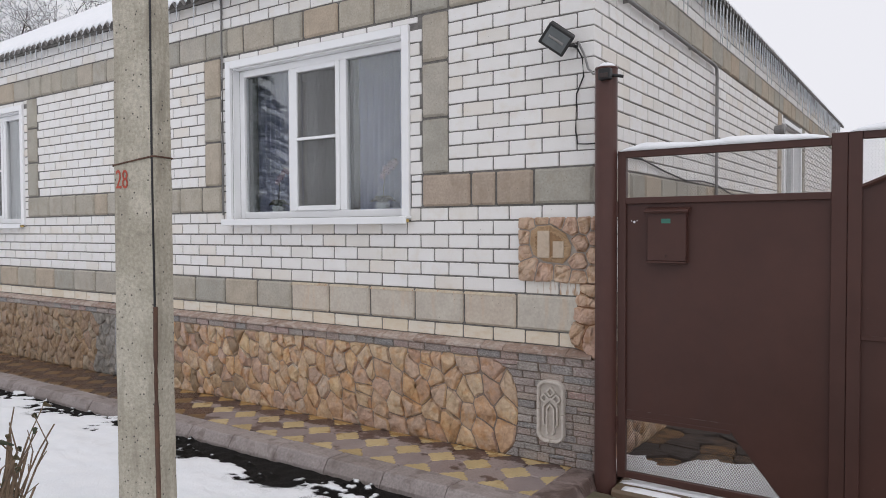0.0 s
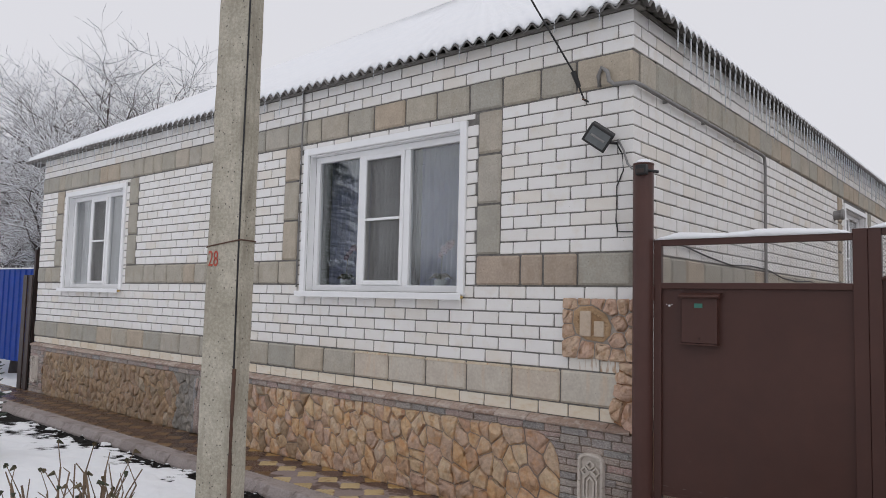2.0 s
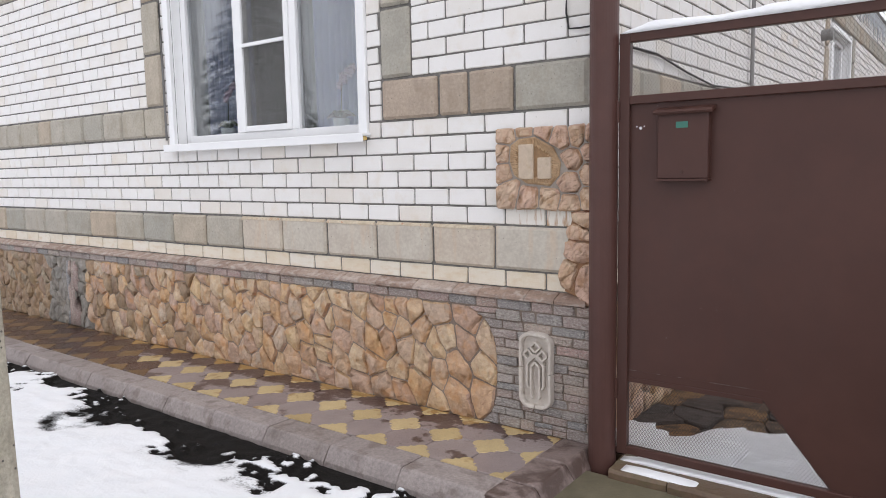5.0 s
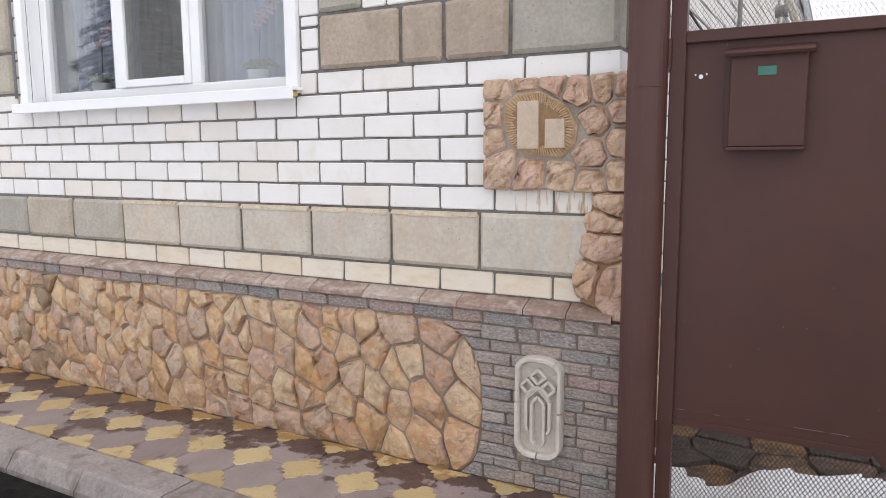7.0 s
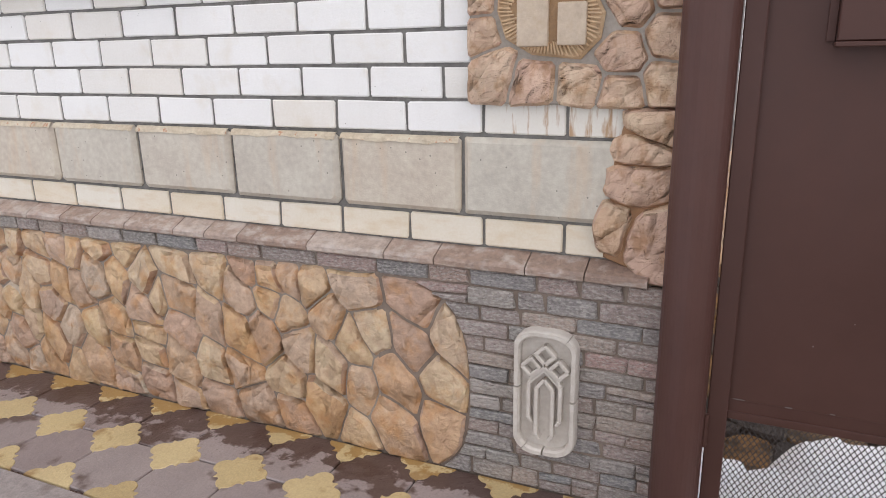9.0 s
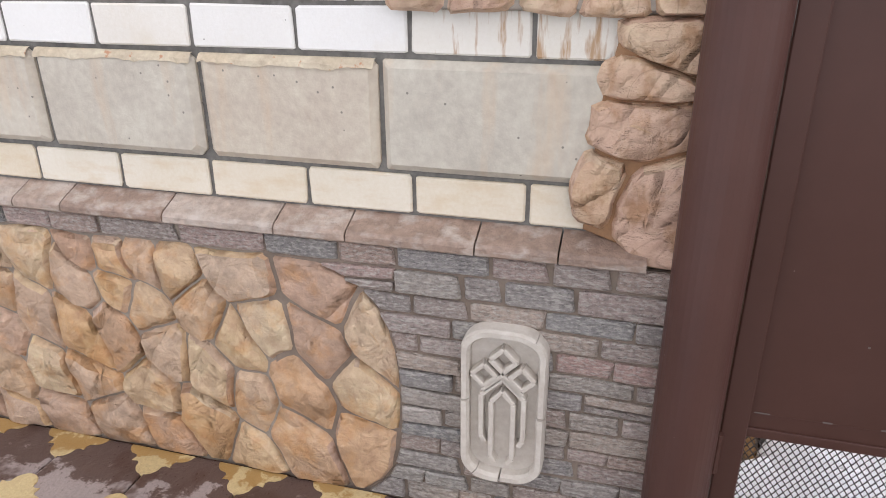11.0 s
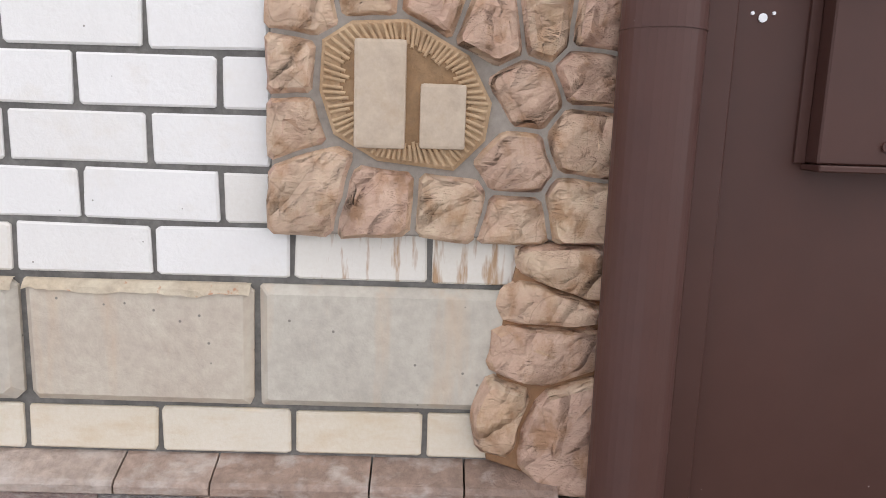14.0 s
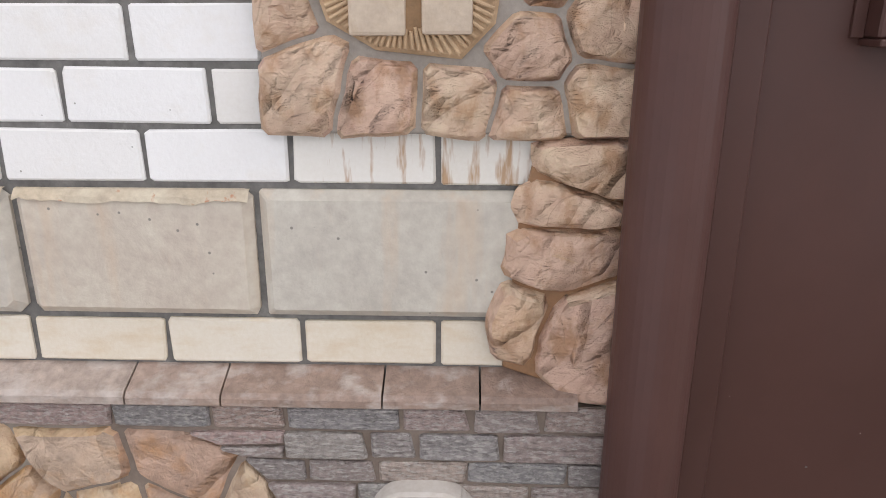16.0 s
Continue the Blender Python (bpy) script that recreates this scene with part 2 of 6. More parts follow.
M_MEDAL = surface("pale_cast_plaster", [(0.3, (0.54, 0.49, 0.44)), (0.7, (0.62, 0.57, 0.515))], 0.7, (50, 0.25), (12, 0.55, 0.75, (0.36, 0.31, 0.26), 0.4, None), [(70, 0.35, 0.003, None)], coarse=10)
M_PVC = surface("white_pvc", [(0.3, (0.85, 0.86, 0.87)), (0.7, (0.88, 0.885, 0.89))], 0.35, (20, 0.04), (3, 0.62, 0.8, (0.66, 0.64, 0.60), 0.25, None), [(60, 0.05, 0.001, None)])
M_FOAM = surface("yellow_foam", [(0.3, (0.55, 0.38, 0.12)), (0.7, (0.66, 0.50, 0.22))], 0.9, (60, 0.4), None, [(60, 0.8, 0.006, None)])
M_BROWN = surface("brown_enamel_steel", [(0.3, (0.068, 0.0305, 0.0245)), (0.7, (0.082, 0.0375, 0.030))], 0.42, (9, 0.12), (2.2, 0.5, 0.8, (0.068, 0.038, 0.034), 0.5, (1, 1, 0.35)),
                  [(5, 0.10, 0.01, None), (220, 0.06, 0.001, None)], coarse=2.0, spots=(13, 0.02, (0.35, 0.32, 0.30)), gloss=0.30)
M_BROWN_DARK = surface("dark_brown_sheet", [(0.3, (0.035, 0.022, 0.019)), (0.7, (0.045, 0.028, 0.024))], 0.5, (20, 0.15))
M_SCRATCH = surface("bare_primer_scratch", [(0.3, (0.11, 0.085, 0.078)), (0.7, (0.19, 0.16, 0.15))], 0.7, (60, 0.3))
# One mesh in two tones: darker strands for the bottom opening.
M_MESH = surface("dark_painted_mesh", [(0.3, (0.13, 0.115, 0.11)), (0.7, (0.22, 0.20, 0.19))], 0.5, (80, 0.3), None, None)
M_MESH_DARK = surface("darker_mesh", [(0.3, (0.035, 0.026, 0.024)), (0.7, (0.06, 0.048, 0.044))], 0.6, (80, 0.3), None, None)
M_BROWN_POST = surface("red_brown_post_enamel", [(0.3, (0.078, 0.035, 0.029)), (0.7, (0.093, 0.043, 0.0355))], 0.45, (9, 0.15), (2.6, 0.5, 0.8, (0.080, 0.043, 0.038), 0.5, (1, 1, 0.35)),
                       [(6, 0.14, 0.01, None), (220, 0.08, 0.001, None)], coarse=2.0, spots=(15, 0.02, (0.35, 0.32, 0.30)), gloss=0.35)
M_SNOW = surface("fresh_snow", [(0.3, (0.86, 0.88, 0.91)), (0.7, (0.90, 0.91, 0.93))], 0.7, (90, 0.06), None, [(14, 0.35, 0.03, None), (90, 0.3, 0.006, None)])
M_TILE = surface("mauve_grey_paver", [(0.0, (0.27, 0.22, 0.215)), (0.5, (0.31, 0.26, 0.25)), (1.0, (0.25, 0.20, 0.195))], 0.42, (120, 0.3),
                 (3.6, 0.56, 0.62, (0.085, 0.05, 0.04), 0.85, None), [(200, 0.4, 0.002, None), (28, 0.5, 0.006, None)], True)
M_TILE_Y = surface("yellow_paver", [(0.0, (0.50, 0.385, 0.20)), (0.6, (0.55, 0.43, 0.235)), (1.0, (0.42, 0.305, 0.145))], 0.5, (120, 0.3),
                   (6.5, 0.56, 0.66, (0.29, 0.165, 0.06), 0.80, None), [(200, 0.5, 0.003, None), (30, 0.5, 0.006, None)], True, runoff=(-0.06, (0.34, 0.20, 0.065)))
M_TILE_SPLASH = surface("splashed_mauve_paver", [(0.0, (0.27, 0.22, 0.215)), (1.0, (0.31, 0.26, 0.25))], 0.32, (120, 0.3),
                        (5.0, 0.55, 0.60, (0.075, 0.042, 0.034), 0.88, None), [(200, 0.4, 0.002, None), (28, 0.5, 0.006, None)], True, runoff=(-0.155, (0.075, 0.042, 0.034)))
# Darker, smoother copies of both pavers, for the far tiles and the bedding.
M_TILE_Y_DARK = surface("dark_yellow_paver", [(0.0, (0.16, 0.095, 0.04)), (1.0, (0.22, 0.135, 0.06))], 0.34, (120, 0.3),
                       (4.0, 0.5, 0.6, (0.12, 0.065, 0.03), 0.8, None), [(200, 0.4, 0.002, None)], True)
M_TILE_DARK = surface("dark_brown_paver", [(0.0, (0.065, 0.037, 0.030)), (1.0, (0.095, 0.056, 0.046))], 0.28, (100, 0.3), None, [(160, 0.3, 0.002, None)], True)
M_KERB = surface("mauve_concrete_kerb", [(0.0, (0.29, 0.25, 0.24)), (0.5, (0.33, 0.285, 0.27)), (1.0, (0.26, 0.22, 0.205))], 0.6, (60, 0.5),
                 (9, 0.52, 0.66, (0.15, 0.115, 0.10), 0.65, None), [(120, 0.6, 0.004, None), (14, 0.5, 0.012, None)], True)
M_KERB_WET = surface("wet_mauve_kerb", [(0.0, (0.20, 0.15, 0.135)), (1.0, (0.25, 0.195, 0.18))], 0.4, (60, 0.5),
                     (7, 0.44, 0.56, (0.085, 0.055, 0.046), 0.85, None), [(120, 0.6, 0.004, None), (14, 0.5, 0.012, None)], True)
M_POLE = surface("weathered_pole_concrete", [(0.3, (0.37, 0.34, 0.27)), (0.7, (0.50, 0.465, 0.385))], 0.9, (60, 0.5), (7, 0.50, 0.72, (0.24, 0.215, 0.165), 0.7, (2, 2, 0.3)),
                 [(50, 0.8, 0.008, None), (180, 0.7, 0.003, None)], coarse=5, spots=(30, 0.17, (0.10, 0.09, 0.08)))
M_RED = surface("red_stencil_paint", [(0.3, (0.40, 0.07, 0.045)), (0.7, (0.48, 0.11, 0.07))], 0.8, (60, 0.3))
M_RUST = surface("rusty_steel", [(0.3, (0.07, 0.04, 0.03)), (0.7, (0.13, 0.065, 0.04))], 0.8, (60, 0.4))
M_ROOF = surface("weathered_corrugated_slate", [(0.3, (0.13, 0.125, 0.12)), (0.7, (0.20, 0.19, 0.18))], 0.9, (40, 0.4))
M_SOFFIT = surface("grey_soffit_board", [(0.3, (0.25, 0.24, 0.22)), (0.7, (0.32, 0.31, 0.29))], 0.85, (30, 0.3))
M_BLUE = surface("blue_profiled_sheet", [(0.3, (0.015, 0.085, 0.46)), (0.7, (0.02, 0.10, 0.52))], 0.35, (20, 0.1))
M_BLACK = surface("black_plastic", [(0.3, (0.012, 0.012, 0.013)), (0.7, (0.02, 0.02, 0.021))], 0.5, (60, 0.1))
M_CABLE = surface("grey_conduit", [(0.3, (0.20, 0.195, 0.19)), (0.7, (0.27, 0.265, 0.26))], 0.6, (60, 0.2))
M_BARK = surface("dark_wet_bark", [(0.3, (0.06, 0.05, 0.045)), (0.7, (0.11, 0.095, 0.085))], 0.9, (60, 0.4))
M_TWIG = surface("rose_twig", [(0.3, (0.11, 0.075, 0.05)), (0.7, (0.20, 0.14, 0.09))], 0.85, (60, 0.4))
M_NEEDLE = surface("spruce_needles", [(0.3, (0.045, 0.06, 0.05)), (0.7, (0.08, 0.10, 0.08))], 0.8, (30, 0.3))
M_LEAF = surface("dry_leaf", [(0.3, (0.05, 0.06, 0.035)), (0.7, (0.13, 0.10, 0.05))], 0.8, (30, 0.3), pieces=True)
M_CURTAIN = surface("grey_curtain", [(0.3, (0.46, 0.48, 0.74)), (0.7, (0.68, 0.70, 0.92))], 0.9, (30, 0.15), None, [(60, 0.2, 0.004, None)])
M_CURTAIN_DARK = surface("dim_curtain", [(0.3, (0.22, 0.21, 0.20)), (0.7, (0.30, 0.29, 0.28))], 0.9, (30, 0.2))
M_ROOM = surface("room_plaster", [(0.3, (0.30, 0.28, 0.26)), (0.7, (0.36, 0.34, 0.31))], 0.9, (20, 0.1))
M_DRIVE = surface("wet_olive_concrete", [(0.3, (0.13, 0.115, 0.075)), (0.7, (0.18, 0.16, 0.11))], 0.4, (40, 0.35), (5, 0.5, 0.7, (0.09, 0.085, 0.05), 0.6, None), [(60, 0.4, 0.004, None)])
M_SILL_STONE = surface("wet_brown_sill_stone", [(0.0, (0.13, 0.085, 0.055)), (0.5, (0.18, 0.125, 0.08)), (1.0, (0.11, 0.085, 0.068))], 0.5, (40, 0.4), (8, 0.5, 0.7, (0.12, 0.11, 0.06), 0.6, None), [(30, 0.6, 0.01, None)], True)
M_FLAG = surface("brown_flagstone", [(0.0, (0.050, 0.038, 0.033)), (0.4, (0.085, 0.060, 0.048)), (0.5, (0.22, 0.115, 0.040)), (0.7, (0.20, 0.12, 0.055)), (0.8, (0.07, 0.055, 0.048)), (1.0, (0.05, 0.042, 0.038))], 0.8, (26, 0.6), (14, 0.46, 0.62, (0.035, 0.026, 0.020), 0.75, None), [(30, 0.9, 0.02, None), (90, 0.6, 0.006, None)], True, gloss=0.25)
M_LILAC = surface("lilac_petals", [(0.3, (0.45, 0.30, 0.42)), (0.7, (0.55, 0.40, 0.50))], 0.7, (30, 0.2))
M_GREEN = surface("green_tag", [(0.3, (0.03, 0.16, 0.12)), (0.7, (0.05, 0.20, 0.15))], 0.5, (40, 0.2))


def glass_material():
    m, nt, b = nodes_of("window_glass", 0.02)
    b.inputs["Transmission Weight"].default_value = 1.0
    b.inputs["IOR"].default_value = 1.68
    b.inputs["Base Color"].default_value = (0.93, 0.96, 0.97, 1)
    bump(nt, b, tex(nt, "noise", 2.0, 2), 0.03, 0.01)
    return m


def ice_material():
    m, nt, b = nodes_of("icicle_ice", 0.18)
    b.inputs["Base Color"].default_value = (0.82, 0.86, 0.90, 1)
    b.inputs["Transmission Weight"].default_value = 0.5
    b.inputs["IOR"].default_value = 1.31
    bump(nt, b, tex(nt, "noise", 40, 3), 0.3, 0.004)
    return m


def ground_material():
    """Wet black soil where the sheet lies low, snow where it stands above it."""
    m, nt, b = nodes_of("soil_and_snow", 0.85)
    b.inputs["Specular IOR Level"].default_value = 0.2
    geo = nt.nodes.new("ShaderNodeNewGeometry")
    sep = nt.nodes.new("ShaderNodeSeparateXYZ")
    nt.links.new(geo.outputs["Position"], sep.inputs[0])
    fine = tex(nt, "noise", 70, 5, 0.7)
    h = maths(nt, "ADD", sep.outputs["Z"], maths(nt, "MULTIPLY", maths(nt, "SUBTRACT", fine, 0.5), 0.016))
    k = ramp(nt, h, [(0.010, (0, 0, 0)), (0.016, (1, 1, 1))])
    soil = ramp(nt, tex(nt, "noise", 90, 6, 0.7), [(0.3, (0.003, 0.0028, 0.0026)), (0.60, (0.011, 0.009, 0.008)), (0.70, (0.05, 0.038, 0.028))])
    snow = ramp(nt, tex(nt, "noise", 5, 4), [(0.3, (0.85, 0.87, 0.90)), (0.7, (0.90, 0.91, 0.93))])
    nt.links.new(mix(nt, k, soil, snow), b.inputs["Base Color"])
    n = bump(nt, b, tex(nt, "noise", 55, 6, 0.7), 0.55, 0.012)
    bump(nt, b, tex(nt, "noise", 9, 3), 0.25, 0.03, n)
    return m


M_GLASS, M_ICE, M_GROUND = glass_material(), ice_material(), ground_material()


# ---- building helpers ----
def part(name, bm, material, parent=None, label="", smooth=False):
    me = bm if isinstance(bm, bpy.types.Mesh) else bpy.data.meshes.new(name)
    if not isinstance(bm, bpy.types.Mesh):
        bm.to_mesh(me)
        bm.free()
        me.materials.append(material)
        if smooth:
            me.polygons.foreach_set("use_smooth", [True] * len(me.polygons))
            if smooth == "ridged":
                me.set_sharp_from_angle(angle=radians(24))
    ob = new(name, me)
    if parent is not None:
        ob.parent = parent
    if label:
        ob["label"] = label
    return ob


def holder(name, at=(0, 0, 0)):
    e = new(name)
    e.empty_display_size = 0.1
    e.location = at
    return e


def box(bm, x0, x1, y0, y1, z0, z1, bevel=0.0, seg=1):
    m = Matrix.Translation(((x0 + x1) / 2, (y0 + y1) / 2, (z0 + z1) / 2)) @ Matrix.Diagonal((x1 - x0, y1 - y0, z1 - z0, 1))
    vs = bmesh.ops.create_cube(bm, size=1, matrix=m)["verts"]
    if bevel:
        es = {e for v in vs for e in v.link_edges}
        bmesh.ops.bevel(bm, geom=list(es), offset=bevel, segments=seg, profile=0.6, affect="EDGES")
    return vs


def boxed(x0, x1, y0, y1, z0, z1, bevel=0.0, seg=1):
    bm = bmesh.new()
    box(bm, x0, x1, y0, y1, z0, z1, bevel, seg)
    return bm


def cyl(bm, a, b, r0, r1=None, n=12):
    a, b = Vector(a), Vector(b)
    d = b - a
    m = Matrix.Translation((a + b) / 2) @ d.to_track_quat("Z", "Y").to_matrix().to_4x4()
    return bmesh.ops.create_cone(bm, cap_ends=True, segments=n, radius1=r0, radius2=r0 if r1 is None else r1, depth=d.length, matrix=m)["verts"]


def cylinder(a, b, r0, r1=None, n=12):
    bm = bmesh.new()
    cyl(bm, a, b, r0, r1, n)
    return bm


def tube(bm, points, radii, n=6):
    """A bent round bar along points."""
    rings = []
    for i, p in enumerate(points):
        p = Vector(p)
        d = Vector(points[min(i + 1, len(points) - 1)]) - Vector(points[max(i - 1, 0)])
        q = d.to_track_quat("Z", "Y")
        r = radii[i] if isinstance(radii, (list, tuple)) else radii
        rings.append([bm.verts.new(p + q @ Vector((r * math.cos(2 * math.pi * k / n), r * math.sin(2 * math.pi * k / n), 0))) for k in range(n)])
    for a, b in zip(rings, rings[1:]):
        for k in range(n):
            bm.faces.new((a[k], a[(k + 1) % n], b[(k + 1) % n], b[k]))
    bm.faces.new(rings[0][::-1])
    bm.faces.new(rings[-1])


def clip(poly, nx, nz, c):
    """The part of a convex polygon on which nx*x + nz*z <= c."""
    out = []
    for i, p in enumerate(poly):
        q = poly[(i + 1) % len(poly)]
        dp, dq = nx * p[0] + nz * p[1] - c, nx * q[0] + nz * q[1] - c
        if dp <= 0:
            out.append(p)
        if dp * dq < 0:
            s = dp / (dp - dq)
            out.append((p[0] + s * (q[0] - p[0]), p[1] + s * (q[1] - p[1])))
    return out


def cells(seeds, region, weights=None, reach=0.6):
    """Convex cells of seeds inside a convex region (counter-clockwise)."""
    weights = weights or [0.0] * len(seeds)
    made = []
    for i, (sx, sz) in enumerate(seeds):
        poly = list(region)
        for j, (ox, oz) in enumerate(seeds):
            if i == j or abs(ox - sx) > reach or abs(oz - sz) > reach:
                continue
            dx, dz = ox - sx, oz - sz
            c = (ox * ox + oz * oz - sx * sx - sz * sz - weights[j] + weights[i]) / 2
            poly = clip(poly, dx, dz, c)
            if len(poly) < 3:
                break
        made.append(poly if len(poly) >= 3 else None)
    return made


def area(poly):
    return 0.5 * sum(p[0] * q[1] - q[0] * p[1] for p, q in zip(poly, poly[1:] + poly[:1]))


def shrink(poly, d):
    if area(poly) < 0:
        poly = poly[::-1]
    out = list(poly)
    for p, q in zip(poly, poly[1:] + poly[:1]):
        ex, ez = q[0] - p[0], q[1] - p[1]
        l = math.hypot(ex, ez)
        if l < 1e-6:
            continue
        nx, nz = ez / l, -ex / l
        out = clip(out, nx, nz, nx * p[0] + nz * p[1] - d)
        if len(out) < 3:
            return None
    return out


def rounded(poly, k=0.22):
    out = []
    for i, p in enumerate(poly):
        q = poly[(i + 1) % len(poly)]
        out.append((p[0] + k * (q[0] - p[0]), p[1] + k * (q[1] - p[1])))
        out.append((p[0] + (1 - k) * (q[0] - p[0]), p[1] + (1 - k) * (q[1] - p[1])))
    return out


def bent(poly, amount, step=0.024):
    """Straight edges made uneven; neighbours bend alike along their joint."""
    out = []
    for i, p in enumerate(poly):
        q = poly[(i + 1) % len(poly)]
        n = max(1, round(math.hypot(q[0] - p[0], q[1] - p[1]) / step))
        for k in range(n):
            x, z = p[0] + (q[0] - p[0]) * k / n, p[1] + (q[1] - p[1]) * k / n
            a, b = noise.noise_vector(Vector((x * 8, z * 8, 1.7))), noise.noise_vector(Vector((x * 24, z * 24, 6.2)))
            out.append((x + amount * (a.x + 0.45 * b.x), z + amount * (a.z + 0.45 * b.z)))
    return out


def stone_into(bm, poly, y_back, height, rng, gap=0.006, edge=0.014, rough=0.5, turn=0.22, bend=0.0):
    """A stone standing proud of a wall face towards -y, chipped on top."""
    p = shrink(poly, gap)
    if not p or abs(area(p)) < 0.0002:
        return False
    p = rounded(p, turn)
    if bend:
        p = bent(p, bend)
    planes = [(rng.uniform(0.75, 1.15), rng.gauss(0, 0.8), rng.gauss(0, 0.8)) for _ in range(4)]
    n = len(p)
    cx, cz = sum(a for a, _ in p) / n, sum(b for _, b in p) / n
    tx, tz = rng.uniform(-0.5, 0.5), rng.uniform(-0.5, 0.5)
    size = math.sqrt(abs(area(p)))
    k1 = max(0.55, 1 - edge * 2 / size)
    rings = []
    for s, h in ((1.0, -0.004), (0.35 + 0.65 * k1, 0.60), (k1, 0.90), (k1 * 0.66, 1.0), (k1 * 0.33, 1.0)):
        ring = []
        for x, z in p:
            dx, dz = x - cx, z - cz
            amp = height * rough * (0.0 if h < 0.6 else 0.5 if h < 0.9 else 1.0)
            jig = (min(a + gx * dx * s / size + gz * dz * s / size for a, gx, gz in planes) - 0.85 + 0.35 * noise.noise(Vector((x * s * 19 + 3.1, z * s * 19, height * 50)))) * amp
            ring.append(bm.verts.new((cx + dx * s, y_back - (max(height * h * 0.4, height * h + jig) if h > 0 else h * -1 - 0.004), cz + dz * s)))
        rings.append(ring)
    top = bm.verts.new((cx + tx * size * 0.3, y_back - height * (1 + (min(a for a, _, _ in planes) - 0.85) * rough), cz + tz * size * 0.3))
    for a, b in zip(rings, rings[1:]):
        for k in range(n):
            bm.faces.new((a[k], b[k], b[(k + 1) % n], a[(k + 1) % n]))
    for k in range(n):
        bm.faces.new((rings[-1][k], top, rings[-1][(k + 1) % n]))
    return True


def slab_into(bm, quad, y_front, y_back, bev=0.004, uneven=False):
    """A flat piece with a chamfered face, towards -y, from a convex polygon."""
    if area(quad) < 0:
        quad = quad[::-1]
    inner = shrink(quad, bev)
    if uneven or not inner or len(inner) != len(quad):
        cx, cz = sum(p[0] for p in quad) / len(quad), sum(p[1] for p in quad) / len(quad)
        wide, high = max(p[0] for p in quad) - min(p[0] for p in quad), max(p[1] for p in quad) - min(p[1] for p in quad)
        inner = [(cx + (p[0] - cx) * max(0.3, 1 - 2 * bev / wide), cz + (p[1] - cz) * max(0.3, 1 - 2 * bev / high)) for p in quad]
    n = len(quad)
    b = [bm.verts.new((x, y_back, z)) for x, z in quad]
    m = [bm.verts.new((x, y_front + bev, z)) for x, z in quad]
    f = [bm.verts.new((x, y_front, z)) for x, z in inner]
    for lo, hi in ((b, m), (m, f)):
        for k in range(n):
            bm.faces.new((lo[k], lo[(k + 1) % n], hi[(k + 1) % n], hi[k]))
    bm.faces.new(f)


def fix(bm):
    bmesh.ops.recalc_face_normals(bm, faces=bm.faces[:])
    return bm


# ---- the house: wall courses ----
CX = -0.04            # the street corner of the house
FAR = -10.5           # its far end
LEVELS = dict(plinth=0.07, ledge=0.800, low=0.858, block=0.957, rows=1.208, mid=1.826, upper=2.078, band=3.292, top=3.546, eave=3.85)
ROWS_Z = []
ROWS_Z.append((LEVELS["low"], LEVELS["block"], "low"))
ROWS_Z += [(1.208 + i * 0.103, 1.208 + (i + 1) * 0.103, "brick") for i in range(6)]
ROWS_Z += [(2.078 + i * 0.10117, 2.078 + (i + 1) * 0.10117, "brick") for i in range(12)]
ROWS_Z += [(3.546 + i * 0.101, 3.546 + (i + 1) * 0.101, "brick") for i in range(3)]
JOINT = 0.0090
rng = random.Random(7)
shared = {}
chip = random.Random(70)


def brick_into(bm, x0, x1, z0, z1, deep, proud, bev=0.004):
    quad = [(x0, z0), (x1, z0), (x1, z1), (x0, z1)]
    slab_into(bm, quad, -proud, deep, bev)


def brick_piece(x0, x1, z0, z1, deep, proud, material, bev=0.004):
    """The shared mesh of a brick of that size, with its corner at the origin."""
    key = (round(x1 - x0, 3), round(z1 - z0, 3), round(deep, 3), round(proud, 4), material.name, chip.randrange(6))
    if key not in shared:
        bm = bmesh.new()
        w, h = x1 - x0, z1 - z0
        worn = 2.0 if h > 0.15 else 1.0
        j = lambda: chip.uniform(-0.0012, 0.0030) if deep < 0.09 else 0.0
        c = lambda: worn * chip.uniform(0.003, 0.009) if deep < 0.09 else 0.004
        quad = [(c(), j()), (w - c(), j()), (w - j(), c()), (w - j(), h - c()), (w - c(), h - j()), (c(), h - j()), (j(), h - c()), (j(), c())]
        slab_into(bm, quad, -proud, deep, bev)
        me = bpy.data.meshes.new("brick")
        fix(bm).to_mesh(me)
        bm.free()
        me.materials.append(material)
        shared[key] = me
    return shared[key]


def free_spans(x0, x1, z0, z1, holes):
    spans = [(x0, x1)]
    for a, b, lo, hi in holes:
        if hi <= z0 + 0.02 or lo >= z1 - 0.02:
            continue
        nxt = []
        for s, e in spans:
            if b <= s or a >= e:
                nxt.append((s, e))
            else:
                if a - s > 0.02:
                    nxt.append((s, a))
                if e - b > 0.02:
                    nxt.append((b, e))
        spans = nxt
    return spans


